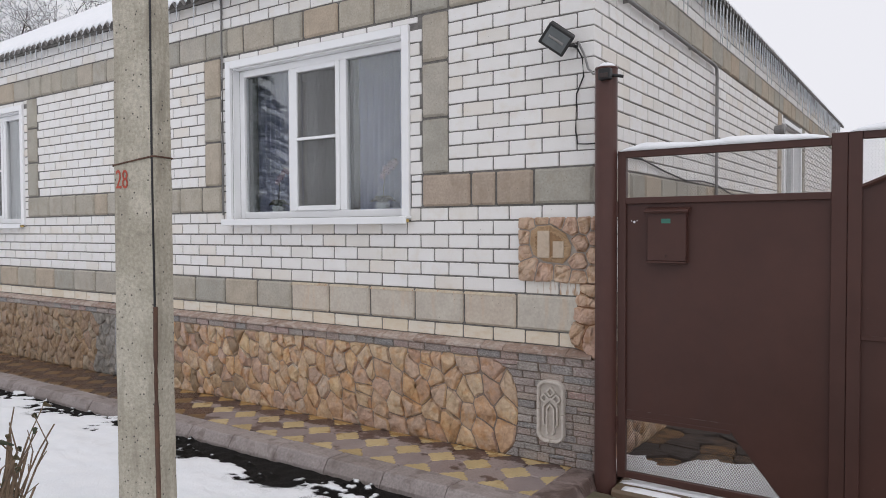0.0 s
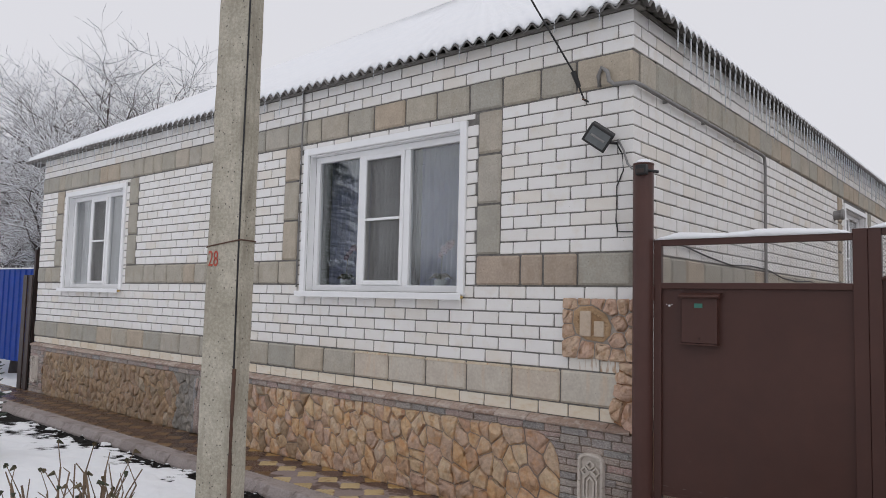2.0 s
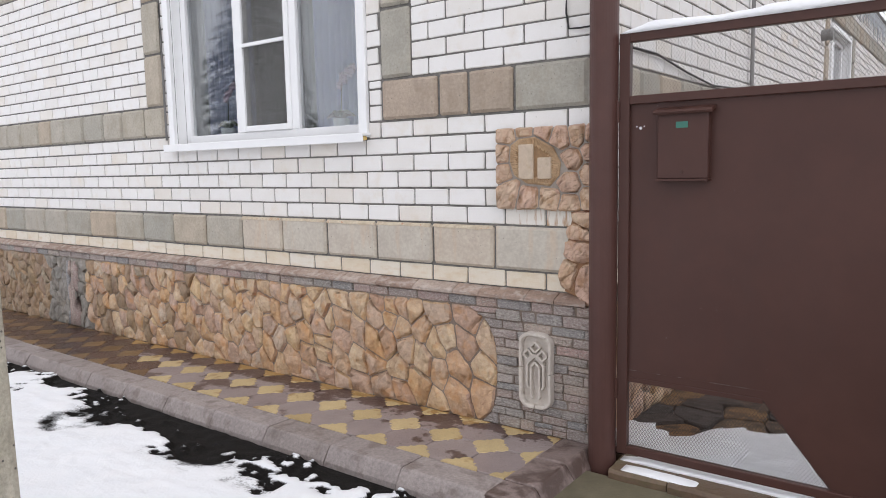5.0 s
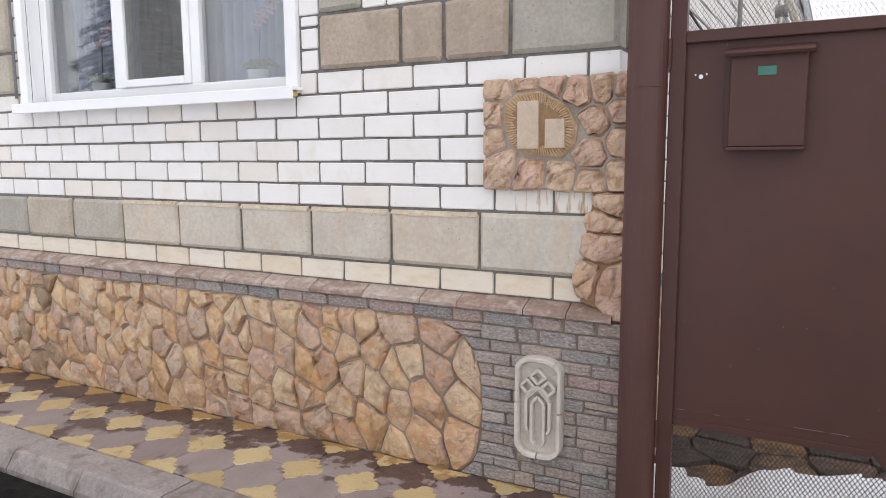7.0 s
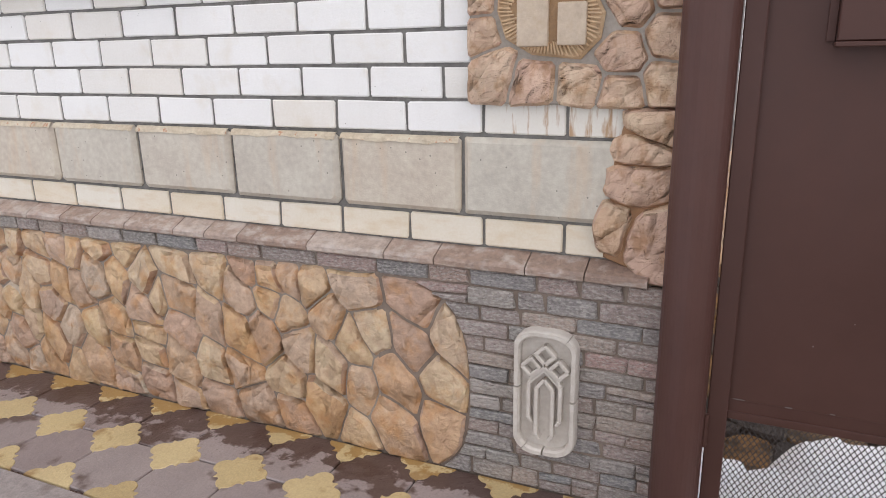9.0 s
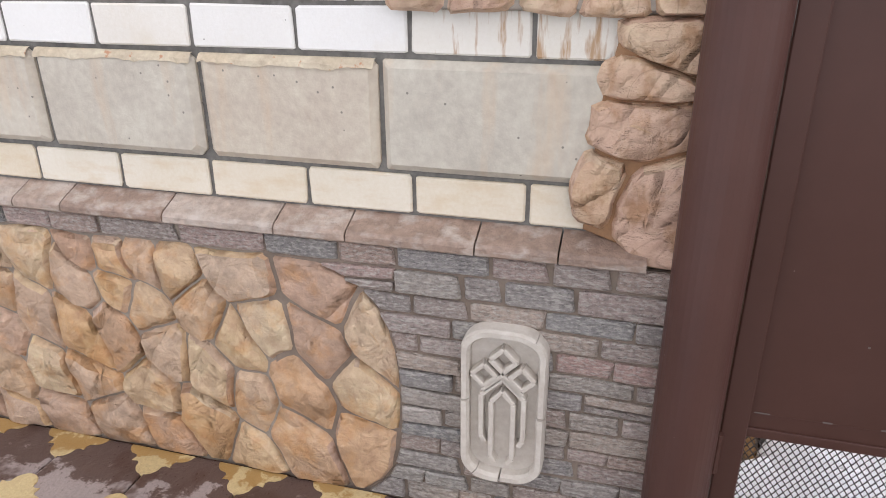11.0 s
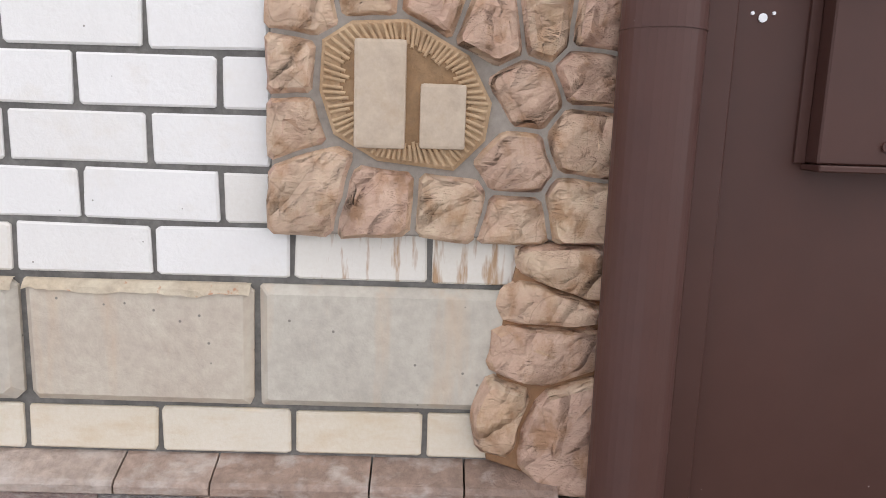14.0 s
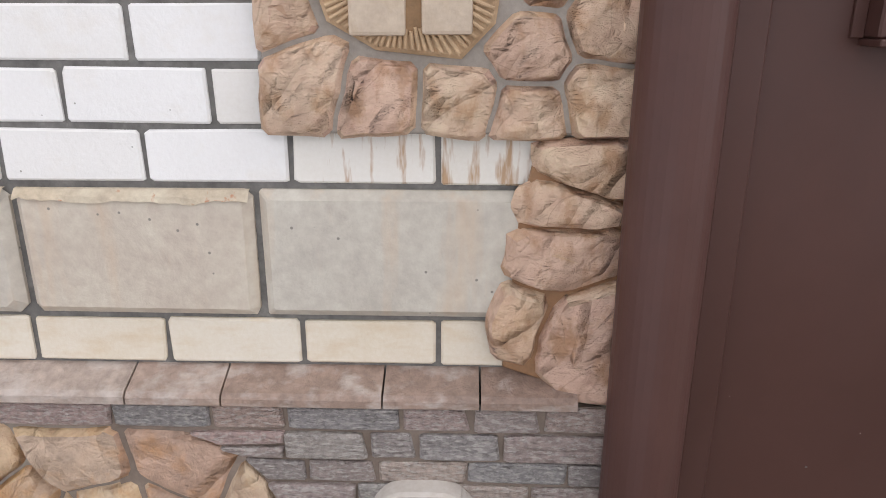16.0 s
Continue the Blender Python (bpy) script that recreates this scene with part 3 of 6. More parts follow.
def lay_bricks(wall, x0, x1, holes, phase, corner, near):
    """Bricks in stretcher bond; those within `near` are pieces, the rest one mesh."""
    rest = bmesh.new()
    for i, (z0, z1, kind) in enumerate(ROWS_Z):
        mat = M_BRICK_LOW if kind == "low" else M_BRICK
        dripped = corner == "end" and i == 1
        shift = phase + (0.1285 if i % 2 == 0 and kind != "low" else 0.0)
        first = x0 if i % 2 or corner == "end" else x0 - 0.125
        for s, e in free_spans(first, x1, z0, z1, holes):
            k = math.floor((s - shift) / 0.257)
            x = shift + k * 0.257
            while x < e:
                a, b = max(x, s) + JOINT / 2 * (x > s), min(x + 0.257, e) - JOINT / 2 * (x + 0.257 < e)
                if b - a > 0.025:
                    deep = 0.03
                    if corner == "end" and abs(b - x1) < 0.01:
                        deep = 0.245 if i % 2 else 0.12
                    proud = rng.choice((0.0, 0.0008, 0.0016))
                    lo, hi = z0 + 0.0042, z1 - 0.0042
                    if near[0] <= a <= near[1]:
                        own = M_BRICK_DRIP if dripped and a > -0.60 else mat
                        ob = part("brick", brick_piece(a, b, lo, hi, deep, proud, own), own, wall)
                        ob.location = (a, 0, lo)
                    elif mat is M_BRICK:
                        brick_into(rest, a + 0.002, b - 0.002, lo + 0.0020, hi - 0.0020, deep, proud)
                    else:
                        ob = part("brick", brick_piece(a, b, lo, hi, deep, proud, mat), mat, wall)
                        ob.location = (a, 0, lo)
                x += 0.257
    if rest.verts:
        tagged(part("bricks", fix(rest), M_BRICK, wall), kind="stuff")
    else:
        rest.free()


def lay_blocks(wall, spans, z0, z1, material, proud=0.014, deep=0.03, gap=0.0085):
    for a, b in spans:
        ob = part("concrete_block", brick_piece(a + gap, b - gap, z0 + gap, z1 - gap, deep, proud + rng.uniform(0, 0.003), material, 0.016), material, wall)
        ob.location = (a + gap, 0, z0 + gap)


def block_run(x0, x1, lo=0.30, hi=0.44, seed=1):
    r, out, x = random.Random(seed), [], x1
    while x - x0 > 0.55:
        w = r.uniform(lo, hi)
        out.append((x - w, x))
        x -= w
    out.append((x0, x))
    return out


def wall_body(wall, x0, x1, z0, z1, holes, y0=0.008, y1=0.38):
    """The mortar-faced wall behind the bricks, with the openings through it."""
    xs = sorted({x0, x1, *[h[0] for h in holes], *[h[1] for h in holes]})
    bm = bmesh.new()
    for a, b in zip(xs, xs[1:]):
        cut = [h for h in holes if h[0] <= a and h[1] >= b]
        if cut:
            box(bm, a, b, y0, y1, z0, cut[0][2])
            box(bm, a, b, y0, y1, cut[0][3], z1)
        else:
            box(bm, a, b, y0, y1, z0, z1)
    return part("wall_core", bm, M_MORTAR, wall)


WIN1, WIN2 = (-3.70, -1.545, 1.735, 3.235), (-9.56, -7.59, 1.725, 3.24)
SIDE_WIN = (6.75, 8.35, 1.75, 3.24)


def opening(w):
    return (w[0] + 0.07, w[1] - 0.07, w[2] + 0.03, w[3] - 0.07)


wall_front = tagged(holder("wall_front"), "white brick street wall with concrete block bands", "wall", kind="structure")
wall_body(wall_front, FAR, CX - 0.01, 0.0, 3.84, [opening(WIN1), opening(WIN2)])
COLS = [(-1.43, -1.185), (-4.03, -3.785), (-7.50, -7.255), (-9.90, -9.655)]
HOLES = [(a - 0.08, b + 0.11, lo, hi) if lo > 3 else (a, b, lo, hi) for w in (WIN1, WIN2) for a, b, lo, hi in ((*w[:2], w[2], 3.18), (*w[:2], 3.2, 3.29))] + [(a, b, LEVELS["upper"], LEVELS["band"]) for a, b in COLS]
HOLES += [(-0.585, -0.02, 1.30, 1.735)]
def low_run(i):
    return (-1.053 - 0.450 * (i + 1), -1.053 - 0.450 * i)


lay_blocks(wall_front, [(-0.613, CX)], LEVELS["block"], LEVELS["rows"], M_BLOCK_LOW, deep=0.10, gap=0.006)
lay_blocks(wall_front, [(-1.053, -0.613)] + [low_run(i) for i in range(4)], LEVELS["block"], LEVELS["rows"], M_BLOCK_LOW, gap=0.006)
lay_blocks(wall_front, [low_run(i) for i in range(4, 20)] + [(FAR, -1.053 - 0.450 * 20)], LEVELS["block"], LEVELS["rows"], M_BLOCK)
# ochre lime crust along the top edges of the low blocks
for x0, x1 in [(-1.053, -0.613)] + [low_run(i) for i in range(4)]:
    bm, n, rows = bmesh.new(), 30, []
    for i in range(n + 1):
        x = x0 + 0.010 + (x1 - x0 - 0.020) * i / n
        d = 0.019 + 0.007 * noise.noise(Vector((x * 16, 1.3, 0))) + 0.005 * noise.noise(Vector((x * 60, 4.3, 0)))
        row = []
        for k in (0.0, 0.5, 1.0):
            fall = 0.001 + d * k
            out = min(0.0185, 0.0025 + fall) + 0.0015 * (1 - k) + 0.0008 * noise.noise(Vector((x * 70, k * 3, 9)))
            row.append(bm.verts.new((x, -out, 1.202 - fall)))
        rows.append([bm.verts.new((x, 0.003, 1.2025))] + row)
    for p, q in zip(rows, rows[1:]):
        for k in range(3):
            bm.faces.new((p[k], p[k + 1], q[k + 1], q[k]))
    part("lime_crust", fix(bm), M_CRUST, wall_front, "ochre lime crust with red gravel")
lay_blocks(wall_front, [(-1.43, -0.99), (-0.99, -0.78), (-0.78, -0.48)], LEVELS["mid"], LEVELS["upper"], M_BLOCK_TAN)
mid = block_run(-7.50, -3.785, 0.26, 0.42, 3) + block_run(FAR, -9.655, 0.25, 0.4, 4)
lay_blocks(wall_front, mid, LEVELS["mid"], LEVELS["upper"], M_BLOCK)
lay_blocks(wall_front, [(-0.48, CX)], LEVELS["mid"], LEVELS["upper"], M_BLOCK, deep=0.10)
lay_blocks(wall_front, [(-0.50, CX)], LEVELS["band"], LEVELS["top"], M_BLOCK, deep=0.10)
lay_blocks(wall_front, [(-0.82, -0.50), (-1.185, -0.82)] + block_run(FAR, -1.185, 0.22, 0.42, 5), LEVELS["band"], LEVELS["top"], M_BLOCK)
for a, b in COLS:
    for z0, z1 in ((2.078, 2.50), (2.50, 2.92), (2.92, 3.292)):
        lay_blocks(wall_front, [(a, b)], z0, z1, M_BLOCK)
for a, b in ((-1.532, -1.436), (-3.779, -3.703), (-7.582, -7.506), (-9.649, -9.563)):
    for z0, z1 in ((1.832, 1.922), (1.932, 2.022), (2.032, 2.074)):
        ob = part("brick", brick_piece(a, b, z0, z1, 0.03, 0.001, M_BRICK), M_BRICK, wall_front)
        ob.location = (a, 0, z0)
for w in (WIN1, WIN2):
    x = w[0] - 0.075
    while x < w[1] + 0.08:
        e = min(x + 0.257, w[1] + 0.105)
        ob = part("brick", brick_piece(x + 0.006, e - 0.006, 3.240, 3.284, 0.03, 0.001, M_BRICK), M_BRICK, wall_front)
        ob.location = (x + 0.006, 0, 3.240)
        x += 0.257
lay_bricks(wall_front, FAR, CX, HOLES, -0.29, "end", (-3.1, 0.1))

# the gable side along the yard, a degree out of square
wall_side = tagged(holder("wall_side", (CX, 0, 0)), "white brick yard wall with concrete block bands", "wall", kind="structure")
wall_side.rotation_euler = (0, 0, radians(89.1))
SIDE_LEN = 13.0
wall_body(wall_side, 0.392, SIDE_LEN, 0.0, 3.84, [opening(SIDE_WIN)], 0.008, 0.38)
scols = [(6.36, 6.60), (8.50, 8.74)]
sholes = [SIDE_WIN] + [(a, b, LEVELS["upper"], LEVELS["band"]) for a, b in scols]
lay_blocks(wall_side, block_run(0.105, 6.36, 0.3, 0.42, 11)[::-1] + block_run(8.74, SIDE_LEN, 0.3, 0.42, 12), LEVELS["mid"], LEVELS["upper"], M_BLOCK)
lay_blocks(wall_side, block_run(0.105, SIDE_LEN, 0.3, 0.42, 13), LEVELS["band"], LEVELS["top"], M_BLOCK)
lay_blocks(wall_side, block_run(0.105, SIDE_LEN, 0.35, 0.44, 14), LEVELS["block"], LEVELS["rows"], M_BLOCK_LOW)
for a, b in scols:
    for z0, z1 in ((2.078, 2.50), (2.50, 2.92), (2.92, 3.292)):
        lay_blocks(wall_side, [(a, b)], z0, z1, M_BLOCK)
lay_bricks(wall_side, 0.258, SIDE_LEN, sholes, 0.258, "", (0.0, 3.6))

# the unseen rear walls close the house
wall_back = tagged(part("wall_back", boxed(FAR, CX - 0.4, 12.6, 12.98, 0, 3.84), M_MORTAR), "plain rear house wall", "wall", kind="structure")
wall_end = tagged(part("wall_far_end", boxed(FAR, FAR + 0.37, 0.39, 12.59, 0, 3.84), M_BRICK), "plain far end house wall", "wall", kind="structure")
ceiling = tagged(part("ceiling", boxed(FAR + 0.38, CX - 0.45, 0.40, 12.55, 3.05, 3.15), M_ROOM), "plain plaster ceiling indoors", "ceiling", kind="structure")
floor_in = tagged(part("floor", boxed(FAR + 0.38, CX - 0.45, 0.40, 12.55, 0.6, 0.7), M_ROOM), "plain floor indoors", "floor", kind="structure")
room_wall = tagged(part("wall_indoor", boxed(FAR + 0.38, CX - 0.45, 3.4, 3.5, 0.7, 3.05), M_ROOM), "dim indoor partition wall", "wall", kind="structure")

# ---- plinth ----
plinth = tagged(holder("plinth"), "stamped plaster plinth of ochre stones and slate bricks", "plinth", kind="structure")
PY = -0.035           # face of the plinth's joints
part("plinth_core", boxed(FAR, 0.038, PY, 0.006, 0.0, 0.80), M_STONE_JOINT, plinth)
ROCK_TOP, ROCK_LOW = 0.742, 0.06


def arch(z, side=1):
    """Right end of the stone field at a height."""
    c, r = 0.36, 0.40
    k = max(0.0, 1 - (abs(z - c) / r) ** 3.0)
    return -0.88 + 0.30 * k ** 0.5 if z > c else -0.735 + 0.155 * max(0.0, 1 - (abs(z - c) / 0.31) ** 2.4) ** 0.5


right_edge = [(arch(z), z) for z in np.linspace(ROCK_LOW, ROCK_TOP, 14)]
left_edge = [(-9.98 + 0.18 * (1 - max(0.0, 1 - ((abs(z - 0.40)) / 0.36) ** 2.4) ** 0.5), z) for z in np.linspace(ROCK_TOP, ROCK_LOW, 14)]
field = right_edge + left_edge
r2 = random.Random(21)
# middles of the stones by the gate end, then random ones further along
seeds = [(-2.06, .72), (-1.83, .68), (-1.63, .68), (-1.98, .61), (-1.94, .56), (-1.81, .54), (-2.02, .46), (-1.66, .46), (-1.52, .60), (-1.46, .73), (-1.38, .70), (-1.37, .59), (-1.28, .70), (-2.0, .37),
         (-1.99, .28), (-1.80, .41), (-1.83, .25), (-1.97, .15), (-1.82, .12), (-1.67, .28), (-1.65, .14), (-1.53, .42), (-1.52, .28), (-1.41, .44), (-1.46, .15), (-1.29, .52), (-1.18, .65), (-1.25, .44), (-1.01, .69),
         (-1.12, .55), (-1.04, .47), (-1.12, .38), (-0.94, .52), (-0.78, .67), (-0.79, .50), (-0.64, .55), (-1.31, .28), (-1.28, .14), (-1.15, .20), (-1.01, .32), (-1.02, .09), (-0.86, .36), (-0.69, .38), (-0.87, .18), (-0.67, .21)]


def leaned(p):
    """Stones stand taller than wide and lean a little; cells are cut in these coordinates."""
    return (p[0] + 0.24 * p[1], 0.76 * p[1])


def upright(p):
    z = p[1] / 0.76
    return (p[0] - 0.24 * z, z)


for _ in range(9000):
    p = (r2.uniform(-10.15, -2.12), r2.uniform(0.07, 0.74))
    u, least = leaned(p), r2.uniform(0.088, 0.125)
    if all(abs(q[0] - p[0]) > 0.3 or math.dist(leaned(q), u) > least for q in seeds):
        seeds.append(p)
lseeds = [leaned(p) for p in seeds]
for s, poly in zip(seeds, cells(lseeds, [leaned(p) for p in field], [r2.uniform(-0.0015, 0.0015) for _ in seeds])):
    if not poly:
        continue
    bm = bmesh.new()
    if stone_into(bm, [upright(p) for p in poly], PY, r2.uniform(0.020, 0.032), r2, 0.0034, 0.011, 0.74, 0.08, 0.011):
        part("stone", fix(bm), M_STONE_GREY if -5.95 < s[0] < -5.2 else M_STONE_DULL if s[0] < -5.2 or r2.random() < (-3.4 - s[0]) / 3 else M_STONE, plinth, smooth="ridged")
    else:
        bm.free()


def slate_panel(x_of_left, x_of_right, z0, z1, rnd):
    """Uneven courses of stamped slate bricks between two edges; some are split into two thin ones."""
    z = z0
    while z < z1 - 0.02:
        h = min(rnd.choice((0.040, 0.046, 0.052, 0.058, 0.066)), z1 - z)
        if z1 - z - h < 0.025:
            h = z1 - z
        x, first = min(x_of_left(z), x_of_left(z + h)), True
        while True:
            xr = x_of_right(z)
            w = rnd.uniform(0.075, 0.20)
            if xr - x - w < 0.06:
                w = xr - x
            a0, a1 = (x_of_left(z), x_of_left(z + h)) if first else (x, x)
            lean = rnd.uniform(-0.010, 0.010) * (x + w < xr - 0.01)
            tilt = rnd.uniform(-0.0035, 0.0035)
            cut = [0.0, 1.0]
            if h > 0.050 and rnd.random() < 0.20:
                cut = [0.0, rnd.uniform(0.4, 0.6), 1.0]
            for u, v in zip(cut, cut[1:]):
                zl, zh = z + h * u + 0.0035, z + h * v - 0.0035
                al, ah = a0 + (a1 - a0) * u, a0 + (a1 - a0) * v
                quad = [(al + 0.0035, zl + tilt * (u > 0)), (x + w - 0.0035 + lean * u, zl - tilt * (u > 0)), (x + w - 0.0035 + lean * v, zh - tilt * 0.6), (ah + 0.0035, zh + tilt * 0.6)]
                bm = bmesh.new()
                slab_into(bm, bent(rounded(quad, 0.06), 0.0028, 0.03), PY - rnd.uniform(0.009, 0.019), PY + 0.002, 0.005, True)
                part("slate_brick", fix(bm), M_SLATE, plinth)
            first = False
            x += w
            if x >= xr - 0.01:
                break
        z += h


part("slate_backing", boxed(-0.92, 0.039, PY - 0.003, PY + 0.004, 0.02, 0.80), M_SLATE_JOINT, plinth)
r3 = random.Random(5)
slate_panel(arch, lambda z: 0.037, 0.065, 0.742, r3)
slate_panel(lambda z: FAR, lambda z: -9.98, 0.065, 0.742, r3)
# the single row of slate bricks under the ledge
x = 0.037
while x > FAR + 0.02:
    w = min(r3.uniform(0.13, 0.24), x - FAR)
    bm = bmesh.new()
    slab_into(bm, bent(rounded([(x - w + 0.004, 0.746), (x - 0.004, 0.746), (x - 0.004 + r3.uniform(-0.014, 0.006), 0.797), (x - w + 0.004 + r3.uniform(-0.004, 0.004), 0.797)], 0.06), 0.0025, 0.04), PY - r3.uniform(0.011, 0.017), PY + 0.002, 0.005, True)
    part("slate_brick", fix(bm), M_SLATE, plinth)
    x -= w

# sloping ledge tiles over the plinth
ledge = tagged(holder("ledge"), "sloping brown plaster ledge tiles over the plinth", "ledge", kind="structure")
x = CX + 0.008
while x > FAR:
    w = min(r3.choice((0.18, 0.30, 0.36, 0.22) if x > -1.3 else (0.15, 0.20, 0.25, 0.18)), x - FAR)
    bm = bmesh.new()
    a, b = x - w + 0.002, x - 0.002
    prof = [(0.012, 0.802), (PY - 0.022, 0.800), (PY - 0.030, 0.806), (PY - 0.030, 0.820), (PY - 0.022, 0.829), (0.012, 0.858)]
    va = [bm.verts.new((a, y, z)) for y, z in prof]
    vb = [bm.verts.new((b, y, z + r3.uniform(-0.001, 0.001))) for y, z in prof]
    n = len(prof)
    for k in range(n):
        bm.faces.new((va[k], va[(k + 1) % n], vb[(k + 1) % n], vb[k]))
    bm.faces.new(va[::-1])
    bm.faces.new(vb)
    part("ledge_tile", fix(bm), M_LEDGE, ledge)
    x -= w


# ---- medallions ----
def oval(w, h, r=0.075, n=9):
    """A rounded upright rectangle, anticlockwise from the middle of its right side."""
    out = []
    for k, (sx, sz) in enumerate(((1, 1), (-1, 1), (-1, -1), (1, -1))):
        for i in range(n + 1):
            a = math.pi / 2 * (k + i / n)
            out.append((sx * (w / 2 - r) + r * math.cos(a), sz * (h / 2 - r * 0.85) + 0.85 * r * math.sin(a)))
    return out


def bar2d(bm, p, q, w, y0, y1):
    d = math.hypot(q[0] - p[0], q[1] - p[1])
    nx, nz = -(q[1] - p[1]) / d * w / 2, (q[0] - p[0]) / d * w / 2
    slab_into(bm, [(p[0] + nx, p[1] + nz), (p[0] - nx, p[1] - nz), (q[0] - nx, q[1] - nz), (q[0] + nx, q[1] + nz)], y1, y0, 0.002)


def medallion(at, material):
    """An upright cast plaque: raised rim in four pieces, three diamonds on nested arrows."""
    m = tagged(holder("wall_medallion", at), "pale cast plaster medallion with raised diamond ornament on the plinth", "medallion")
    bm = bmesh.new()
    slab_into(bm, oval(0.194, 0.416, 0.070), -0.006, 0.020, 0.004)
    part("plate", fix(bm), material, m)
    out, inn = oval(0.200, 0.422, 0.072), oval(0.158, 0.380, 0.058)
    n = len(out)
    # six rim pieces with open ends, each a little higher or lower than the next
    for name, k0, k1, rise in (("rim_top", 5, 17.6, 0.004), ("rim_side", 17.75, 19.44, -0.001), ("rim_side", 19.46, 25.2, 0.001), ("rim_foot", 25.35, 29.42, 0.003), ("rim_foot", 29.52, 35.2, -0.001), ("rim_side", 35.35, 39.46, 0.001), ("rim_side", 39.485, 44.85, 0.0)):
        bm = bmesh.new()
        ring = []
        for k in [k0] + [k for k in range(math.ceil(k0 + 0.01), math.ceil(k1))] + [k1]:
            f, k = k - math.floor(k), math.floor(k)
            o = [a + (b - a) * f for a, b in zip(out[k % n], out[(k + 1) % n])]
            i = [a + (b - a) * f for a, b in zip(inn[k % n], inn[(k + 1) % n])]
            prof = ((0.0, 0.006), (0.03, -0.028 - rise), (0.20, -0.037 - rise), (0.75, -0.036 - rise), (0.97, -0.027 - rise), (1.0, -0.004))
            ring.append([bm.verts.new((o[0] + (i[0] - o[0]) * u, y, o[1] + (i[1] - o[1]) * u)) for u, y in prof])
        for a, b in zip(ring, ring[1:]):
            for k in range(5):
                bm.faces.new((a[k], a[k + 1], b[k + 1], b[k]))
        bm.faces.new(ring[0])
        bm.faces.new(ring[-1][::-1])
        part(name, fix(bm), material, m)
    bm = bmesh.new()
    w, y0, y1 = 0.0120, -0.006, -0.033

    def diamond(cx, cz, r):
        pts = [(cx, cz + r), (cx + r, cz), (cx, cz - r), (cx - r, cz)]
        for i in range(4):
            bar2d(bm, pts[i], pts[(i + 1) % 4], w, y0, y1)

    diamond(0, 0.131, 0.030)
    diamond(-0.044, 0.087, 0.029)
    diamond(0.044, 0.087, 0.029)
    bar2d(bm, (-0.046, 0.046), (0.0, 0.092), w, y0, y1)
    bar2d(bm, (0.046, 0.046), (0.0, 0.092), w, y0, y1)
    for hw, top, low in ((0.050, 0.046, -0.082), (0.026, 0.030, -0.140)):
        bar2d(bm, (-hw, top - 0.012), (-hw, low), w, y0, y1)
        bar2d(bm, (hw, top - 0.012), (hw, low), w, y0, y1)
        bar2d(bm, (-hw, top - 0.012), (0, top + hw * 0.75), w, y0, y1)
        bar2d(bm, (hw, top - 0.012), (0, top + hw * 0.75), w, y0, y1)
    for sx in (-1, 1):
        bar2d(bm, (sx * 0.050, -0.082), (sx * 0.040, -0.100), w, y0, y1)
        bar2d(bm, (sx * 0.026, -0.140), (sx * 0.016, -0.156), w, y0, y1)
    part("ornament", fix(bm), material, m)
    return m


medallion((-0.318, PY - 0.016, 0.428), M_MEDAL)
med_far = medallion((-10.24, PY - 0.018, 0.440), M_MEDAL)
# a carved dark trunk between the stones half-way along the wall
bm = bmesh.new()
for k in range(4):
    tube(bm, [(-5.43 + 0.045 * (k - 1.5) + 0.016 * math.sin(5 * z + 2 * k), PY - 0.016, z) for z in (0.09, 0.20, 0.32, 0.46, 0.60, 0.71)], [0.044, 0.036, 0.032, 0.034, 0.030, 0.016], 8)
tagged(part("carved_trunk_relief", fix(bm), M_SLATE, smooth=True), "grey carved plaster trunk relief among the plinth stones", "wall relief")

# ---- number plaque and the strip of corner stones under it ----
plaque = tagged(holder("wall_plaque", (-0.585, 0, 1.298)), "tan carved stone plaque with raised bars in a combed field", "plaque")
PW, PH = 0.626, 0.440
part("plaque_base", boxed(0.006, PW - 0.006, -0.022, 0.03, 0.006, PH - 0.006, 0.004), M_GREY_JOINT, plaque)
CART = [(0.147, 0.386), (0.092, 0.350), (0.087, 0.260), (0.113, 0.182), (0.194, 0.136), (0.335, 0.122), (0.392, 0.180), (0.402, 0.250), (0.357, 0.333), (0.247, 0.392)]
pseeds = [(0.073, 0.104), (0.204, 0.066), (0.325, 0.060), (0.440, 0.040), (0.560, 0.060), (0.445, 0.138), (0.455, 0.262), (0.565, 0.190), (0.571, 0.300), (0.580, 0.390),
          (0.490, 0.395), (0.395, 0.380), (0.290, 0.425), (0.178, 0.432), (0.058, 0.405), (0.042, 0.300), (0.045, 0.195)]
pcells = cells(pseeds, [(-0.004, -0.004), (PW + 0.004, -0.004), (PW + 0.004, PH + 0.004), (-0.004, PH + 0.004)])
for i, (seed_at, poly) in enumerate(zip(pseeds, pcells)):
    best = None
    for p, q in zip(CART, CART[1:] + CART[:1]):
        l = math.hypot(q[0] - p[0], q[1] - p[1])
        nx_, nz_ = (q[1] - p[1]) / l, -(q[0] - p[0]) / l
        off = nx_ * (seed_at[0] - p[0]) + nz_ * (seed_at[1] - p[1])
        if best is None or off > best[0]:
            best = (off, nx_, nz_, nx_ * p[0] + nz_ * p[1])
    pcells[i] = clip(poly, -best[1], -best[2], -best[3])
pcells.append(CART)
